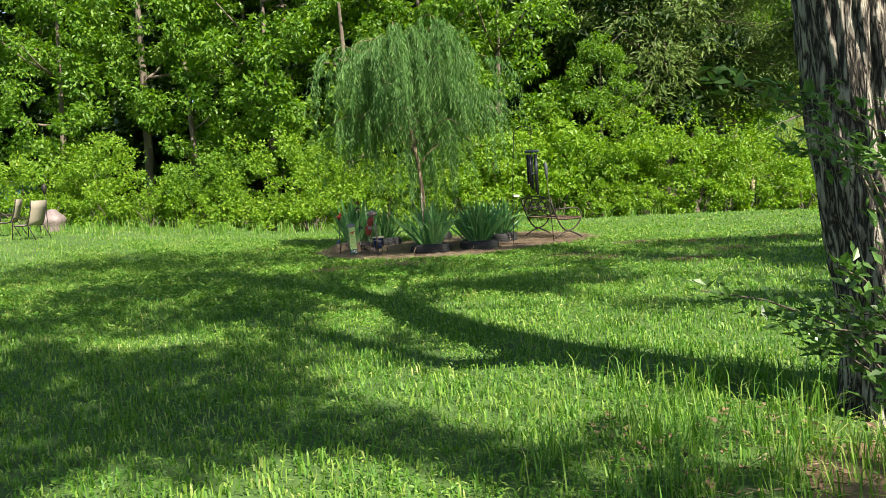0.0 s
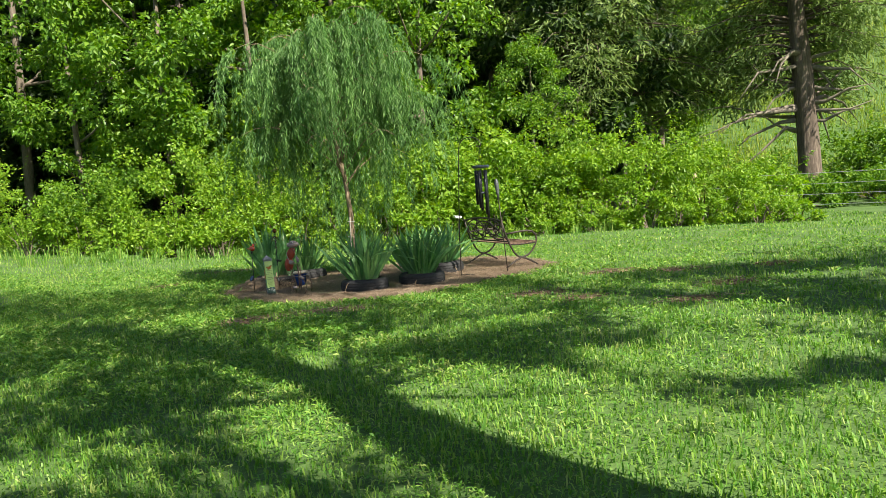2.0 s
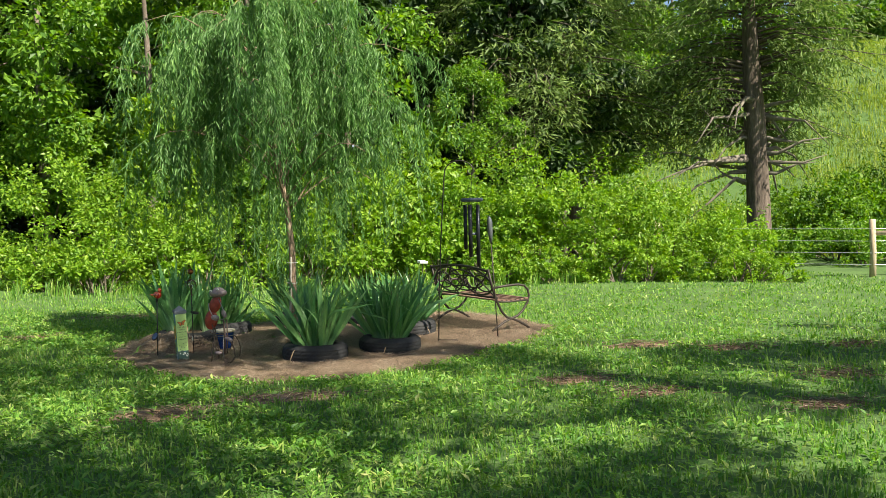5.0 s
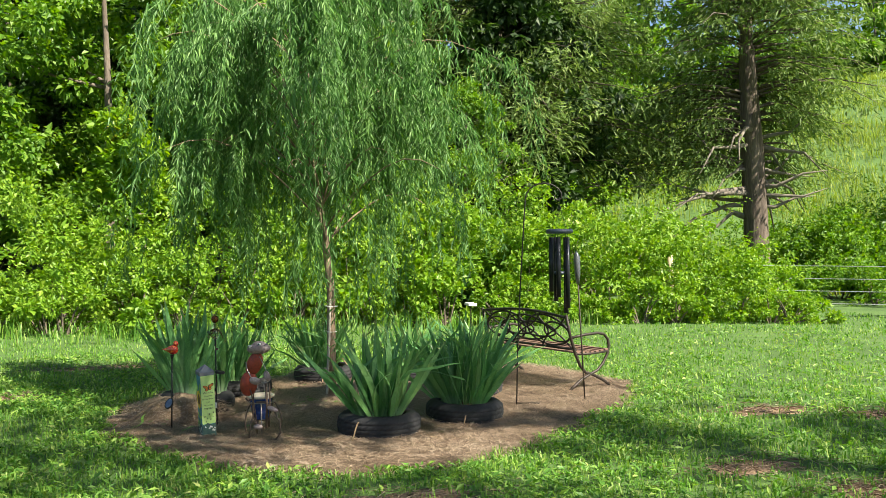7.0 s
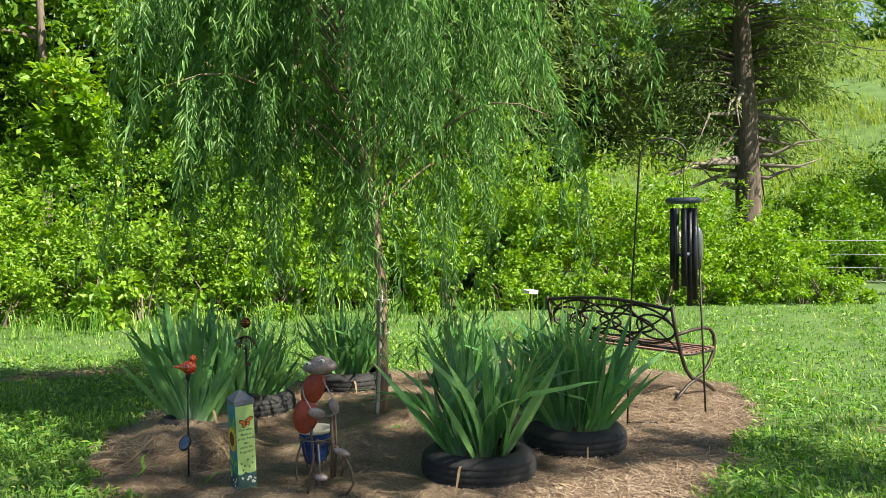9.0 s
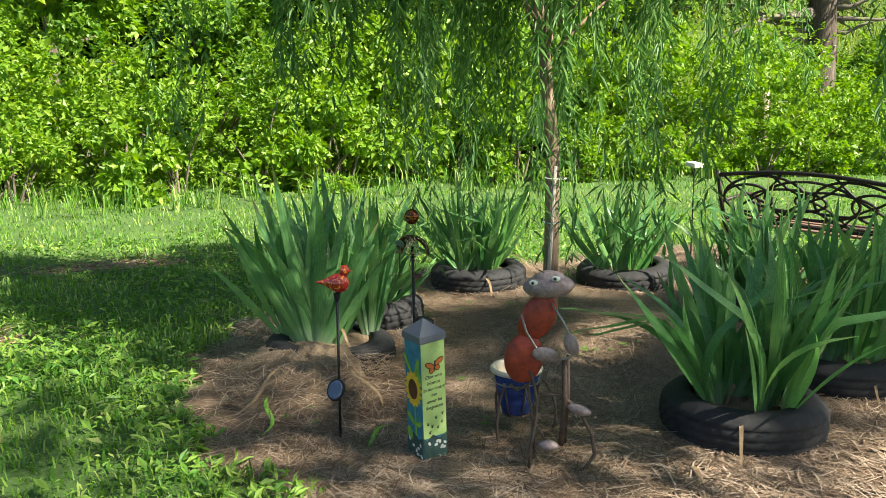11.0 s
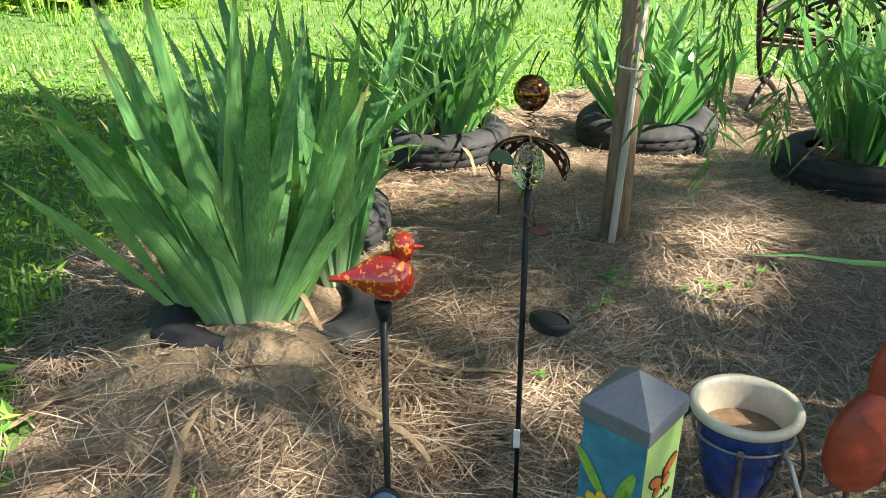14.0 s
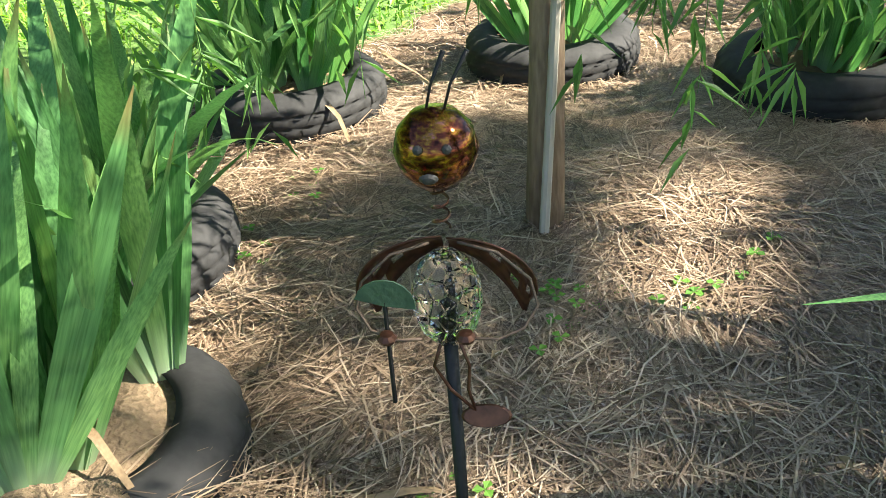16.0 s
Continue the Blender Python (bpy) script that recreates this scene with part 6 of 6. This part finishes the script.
# ---- privet beside the oak ----
pv = thing("privet_shrub", pose(1.74, 4.55, 0.0), "arching privet sprays with small oval leaves by the oak", "shrub")
for k, (z0, dx, dy, dz) in enumerate([(a + 0.22, b, c, d) for a, b, c, d in [(0.5, -0.62, 0.15, 0.36), (0.45, -0.35, 0.3, 0.25), (0.5, -0.3, -0.1, 0.5), (0.35, -0.3, 0.05, 0.3), (1.0, -0.55, 0.2, 0.62), (1.1, -0.35, 0.1, 0.35), (1.0, -0.3, 0.3, 0.25), (0.4, -0.2, -0.2, 0.2),
                                      (0.55, -0.4, 0.0, 0.1), (0.6, -0.25, 0.2, 0.05), (1.05, -0.2, 0, 0.1)]]):
    bm = bmesh.new()
    a, b = Vector((0.1, 0, 0.0)), Vector((dx, dy, z0 + dz * 0.6))
    pts = [a, Vector((0.08, 0.02, z0 * 0.6)), Vector((dx * 0.35, dy * 0.4, z0 + dz * 0.25)), Vector((dx * 0.7, dy * 0.7, z0 + dz * 0.5)), b]
    tube(bm, pts, [0.008, 0.006, 0.004, 0.003, 0.0015], 5)
    part("stem", bm, M_BARK, pv)
    P, D, N, LL = [], [], [], []
    for j in range(84):
        u = rng.uniform(1.4, 4.0)
        i = min(3, int(u))
        p = pts[i].lerp(pts[i + 1], u - i)
        side = Vector((rng.normal() * 0.05, rng.normal() * 0.05, rng.normal() * 0.05)) * (1.3 - u / 4)
        P.append(tuple(p + side))
        d = (pts[i + 1] - pts[i]).normalized() * 0.5 + Vector((rng.normal() * 0.5, rng.normal() * 0.6, 0.2 + rng.normal() * 0.3))
        D.append(tuple(d))
        N.append((rng.normal() * 0.4, rng.normal() * 0.4 - 0.3, 1))
        LL.append(rng.uniform(0.035, 0.062))
    v, f = leaves(np.array(P), np.array(D), np.array(N), np.array(LL), np.array(LL) * 0.5, fold=0.12, mid=0.45)
    tagged(link("foliage", mesh_of("foliage", v, f.tolist(), M_PRIVET), pv), kind="stuff")

# ---- tall tufts, straw, weeds and litter ----
def tufts(k, x0, x1, y0, y1, lo, hi, name, label, wid=(0.004, 0.009), per=14, near_bed=False):
    cx, cy = rng.uniform(x0, x1, k), rng.uniform(y0, y1, k)
    x = np.repeat(cx, per) + rng.normal(scale=0.05, size=k * per)
    y = np.repeat(cy, per) + rng.normal(scale=0.05, size=k * per)
    ok = bed_edge(x, y) < 0.0
    x, y = x[ok], y[ok]
    return grass(name, x, y, rng.uniform(lo, hi, len(x)), rng.uniform(*wid, len(x)), rng.uniform(0.15, 0.9, len(x)), M_GRASS, label)


tufts(120, 0.6, 2.9, 4.4, 7.2, 0.12, 0.34, "grass_tuft", "taller uncut grass tufts round the oak")
tufts(1100, -7, 8, 5, 17.5, 0.06, 0.12, "grass_tuft", "scattered longer tufts in the lawn", (0.006, 0.013), 10)
tufts(420, -16, 10, 25.5, 29, 0.2, 0.45, "tall_grass", "tall grass at the foot of the thicket", (0.01, 0.02), 12)


def needles(k, xs_, ys_, name, label, material, lo=0.09, hi=0.2, w=0.0021):
    x, y = xs_(k), ys_(k)
    ok = bed_edge(x, y) > 0.0
    x, y = x[ok], y[ok]
    k = len(x)
    a = rng.uniform(0, 2 * np.pi, k)
    L = rng.uniform(lo, hi, k)
    bend = rng.normal(scale=0.35, size=k)
    heap = 0.16 * np.maximum(0, 1 - ((x + 1.76) ** 2 + (y - 19.05) ** 2) / 0.34) ** 1.3
    thin = ((x + 1.78) ** 2 + (y - 18.95) ** 2 > 0.5) | (rng.uniform(size=k) < 0.12)
    x, y, a, L, bend, heap = x[thin], y[thin], a[thin], L[thin], bend[thin], heap[thin]
    k = len(x)
    z = bed_z(x, y) + heap + 0.002 + np.abs(rng.normal(scale=0.012, size=k))
    rise = rng.normal(scale=0.09, size=k)
    d0 = np.stack([np.cos(a), np.sin(a), rise], 1)
    d1 = np.stack([np.cos(a + bend), np.sin(a + bend), -np.abs(rise)], 1)
    s = np.stack([-np.sin(a), np.cos(a), np.zeros(k)], 1) * (w * rng.uniform(0.6, 1.3, k))[:, None]
    p0 = np.stack([x, y, z], 1)
    p1 = p0 + d0 * L[:, None] * 0.5
    p2 = p1 + d1 * L[:, None] * 0.5
    v = np.stack([p0 - s, p0 + s, p1 + s, p1 - s, p2 + s * 0.4, p2 - s * 0.4], 1).reshape(-1, 3)
    b = np.arange(k)[:, None] * 6
    f = np.concatenate([b + [0, 1, 2, 3], b + [3, 2, 4, 5]], 1).reshape(-1, 4)
    ob = new(name, mesh_of(name, v, f.tolist(), material))
    return tagged(ob, label, "pine straw", kind="stuff")


M_NEEDLE = leafy("dry_pine_needles", [(0.0, (0.028, 0.019, 0.012)), (0.35, (0.14, 0.096, 0.063)), (0.65, (0.34, 0.25, 0.175)), (1.0, (0.66, 0.56, 0.44))], 0.1, 0.5)
needles(42000, lambda k: rng.normal(-1.7, 0.5, k), lambda k: rng.normal(18.1, 0.55, k), "pine_straw", "loose brown pine straw covering the garden bed", M_NEEDLE, 0.1, 0.22, w=0.0017)
needles(120000, lambda k: rng.normal(-0.5, 0.75, k), lambda k: rng.normal(18.9, 0.75, k), "pine_straw", "loose brown pine straw covering the garden bed", M_NEEDLE, 0.11, 0.25, w=0.0018)
needles(40000, lambda k: rng.normal(0.2, 0.9, k), lambda k: rng.normal(17.05, 0.45, k), "pine_straw", "loose brown pine straw covering the garden bed", M_NEEDLE, 0.1, 0.22, w=0.0028)
needles(30000, lambda k: rng.normal(2.2, 0.6, k), lambda k: rng.normal(19.0, 0.7, k), "pine_straw", "loose brown pine straw covering the garden bed", M_NEEDLE, 0.1, 0.22, w=0.0028)
needles(60000, lambda k: rng.normal(-0.1, 0.6, k), lambda k: rng.normal(19.3, 0.55, k), "pine_straw", "loose brown pine straw covering the garden bed", M_NEEDLE, 0.11, 0.25, w=0.0019)
needles(42000, lambda k: rng.uniform(-2.5, 3.3, k), lambda k: rng.uniform(16.2, 21.4, k), "pine_straw", "loose brown pine straw covering the garden bed", M_NEEDLE, w=0.0022)
# cut straw and hay on bare spots of the lawn
for cx, cy, rx, ry in BARE:
    k = 260
    x, y = cx + rng.normal(scale=rx * 0.6, size=k), cy + rng.normal(scale=ry * 0.6, size=k)
    az = rng.uniform(0, 2 * np.pi, k)
    d = np.stack([np.cos(az), np.sin(az), rng.uniform(-0.05, 0.25, k)], 1)
    v, f = leaves(np.stack([x, y, ground_z(x, y) + 0.015], 1), d, np.tile([0, 0, 1.0], (k, 1)), rng.uniform(0.08, 0.2, k), 0.006, 0.1)
    tagged(new("dry_grass", mesh_of("dry_grass", v, f.tolist(), M_NEEDLE)), "dry brown grass clippings on bare soil", "dry grass", kind="stuff")
    bm = bmesh.new()
    rows = [[bm.verts.new((cx + rx * q * (0.8 + 0.2 * math.sin(a * 3 + cx)) * math.cos(a), cy + ry * q * (0.8 + 0.2 * math.cos(a * 4 + cy)) * math.sin(a), 0)) for a in np.linspace(0, 2 * math.pi, 25)[:-1]] for q in (0.01, 0.4, 0.75, 1.0)]
    for i, row in enumerate(rows):
        for vt in row:
            vt.co.z = float(ground_z(vt.co.x, vt.co.y)) + (0.008 if i < 3 else -0.01)
    for r0, r1 in zip(rows, rows[1:]):
        for j in range(24):
            bm.faces.new((r0[j], r1[j], r1[(j + 1) % 24], r0[(j + 1) % 24]))
    tagged(part("bare_patch", bm, M_DIRT, smooth=True), "bare brown soil patch in the lawn", "bare soil", kind="structure")
# small clover in the straw
M_CLOVER = leafy("clover_leaves", [(0.0, (0.06, 0.16, 0.03)), (1.0, (0.15, 0.32, 0.05))], 0.3, 0.5)
for cx, cy, k in [(-0.47, 18.98, 12), (-0.25, 18.8, 7), (-0.62, 18.95, 6), (-0.1, 18.75, 5), (-0.85, 19.9, 10), (-0.5, 20.0, 8), (-0.2, 19.9, 8), (-1.3, 18.2, 4), (-1.05, 18.75, 3), (-1.9, 18.55, 3)]:
    P, D, N = [], [], []
    x, y = cx + rng.normal(scale=0.06, size=k), cy + rng.normal(scale=0.06, size=k)
    for a, b in zip(x, y):
        z = gz(a, b) + rng.uniform(0.02, 0.05)
        t0 = rng.uniform(0, 6.28)
        for j in range(3):
            P.append((a, b, z))
            D.append((math.cos(t0 + j * 2.09), math.sin(t0 + j * 2.09), 0.1))
            N.append((0, 0, 1.0))
    v, f = leaves(np.array(P), np.array(D), np.array(N), 0.024, 0.022, 0.1, 0.6)
    tagged(new("clover", mesh_of("clover", v, f.tolist(), M_CLOVER)), "small green clover sprouting through pine straw", "clover", kind="stuff")

# fallen leaves under the oak and in the straw
for x0, x1, y0, y1, k, lo, hi in [(1.0, 3.4, 4.0, 6.6, 420, 0.04, 0.09), (-1.9, 1.0, 17.6, 20.2, 90, 0.02, 0.06)]:
    x, y = rng.uniform(x0, x1, k), rng.uniform(y0, y1, k)
    z = np.array([gz(a, b) for a, b in zip(x, y)]) + rng.uniform(0.012, 0.04, k)
    az = rng.uniform(0, 6.28, k)
    L = rng.uniform(lo, hi, k)
    v, f = leaves(np.stack([x, y, z], 1), np.stack([np.cos(az), np.sin(az), rng.normal(scale=0.2, size=k)], 1), np.stack([rng.normal(scale=0.3, size=k), rng.normal(scale=0.3, size=k), np.ones(k)], 1), L, L * 0.5, 0.2)
    tagged(new("fallen_leaf", mesh_of("fallen_leaf", v, f.tolist(), M_DRY)), "scattered dry brown fallen leaves", "fallen leaves", kind="stuff")
# strap-like withered leaves lying over the mound and the straw
for x, y, turn, ln_, mt in [(-1.93, 18.95, 200, 0.42, M_DRY), (-1.62, 18.85, 260, 0.36, M_DRY), (-1.36, 18.98, 300, 0.40, M_DRY), (-2.1, 19.35, 160, 0.45, M_DRY), (-2.05, 18.75, 235, 0.35, M_STEM), (-1.78, 18.12, 25, 0.34, M_STEM), (-0.55, 17.5, 210, 0.3, M_DRY), (0.15, 17.38, 280, 0.3, M_DRY)]:
    bm = bmesh.new()
    rows = []
    for i in range(9):
        t = i / 8
        w = 0.010 * math.sin(math.pi * (0.12 + 0.86 * t)) + 0.001
        a = radians(turn) + 0.5 * math.sin(t * 2.5)
        cx, cy = x + ln_ * t * math.cos(a), y + ln_ * t * math.sin(a)
        mound = 0.16 * max(0.0, 1 - ((cx + 1.76) ** 2 + (cy - 19.05) ** 2) / 0.34) ** 1.3
        z = gz(cx, cy) + mound + 0.018 + 0.02 * math.sin(t * 3.1)
        rows.append([bm.verts.new((cx - w * math.sin(a), cy + w * math.cos(a), z)), bm.verts.new((cx, cy, z + 0.003)), bm.verts.new((cx + w * math.sin(a), cy - w * math.cos(a), z))])
    for p_, q_ in zip(rows, rows[1:]):
        bm.faces.new((p_[0], p_[1], q_[1], q_[0]))
        bm.faces.new((p_[1], p_[2], q_[2], q_[1]))
    tagged(part("withered_leaf", bm, mt, smooth=True), "long withered iris leaf lying on the straw", "withered leaf")
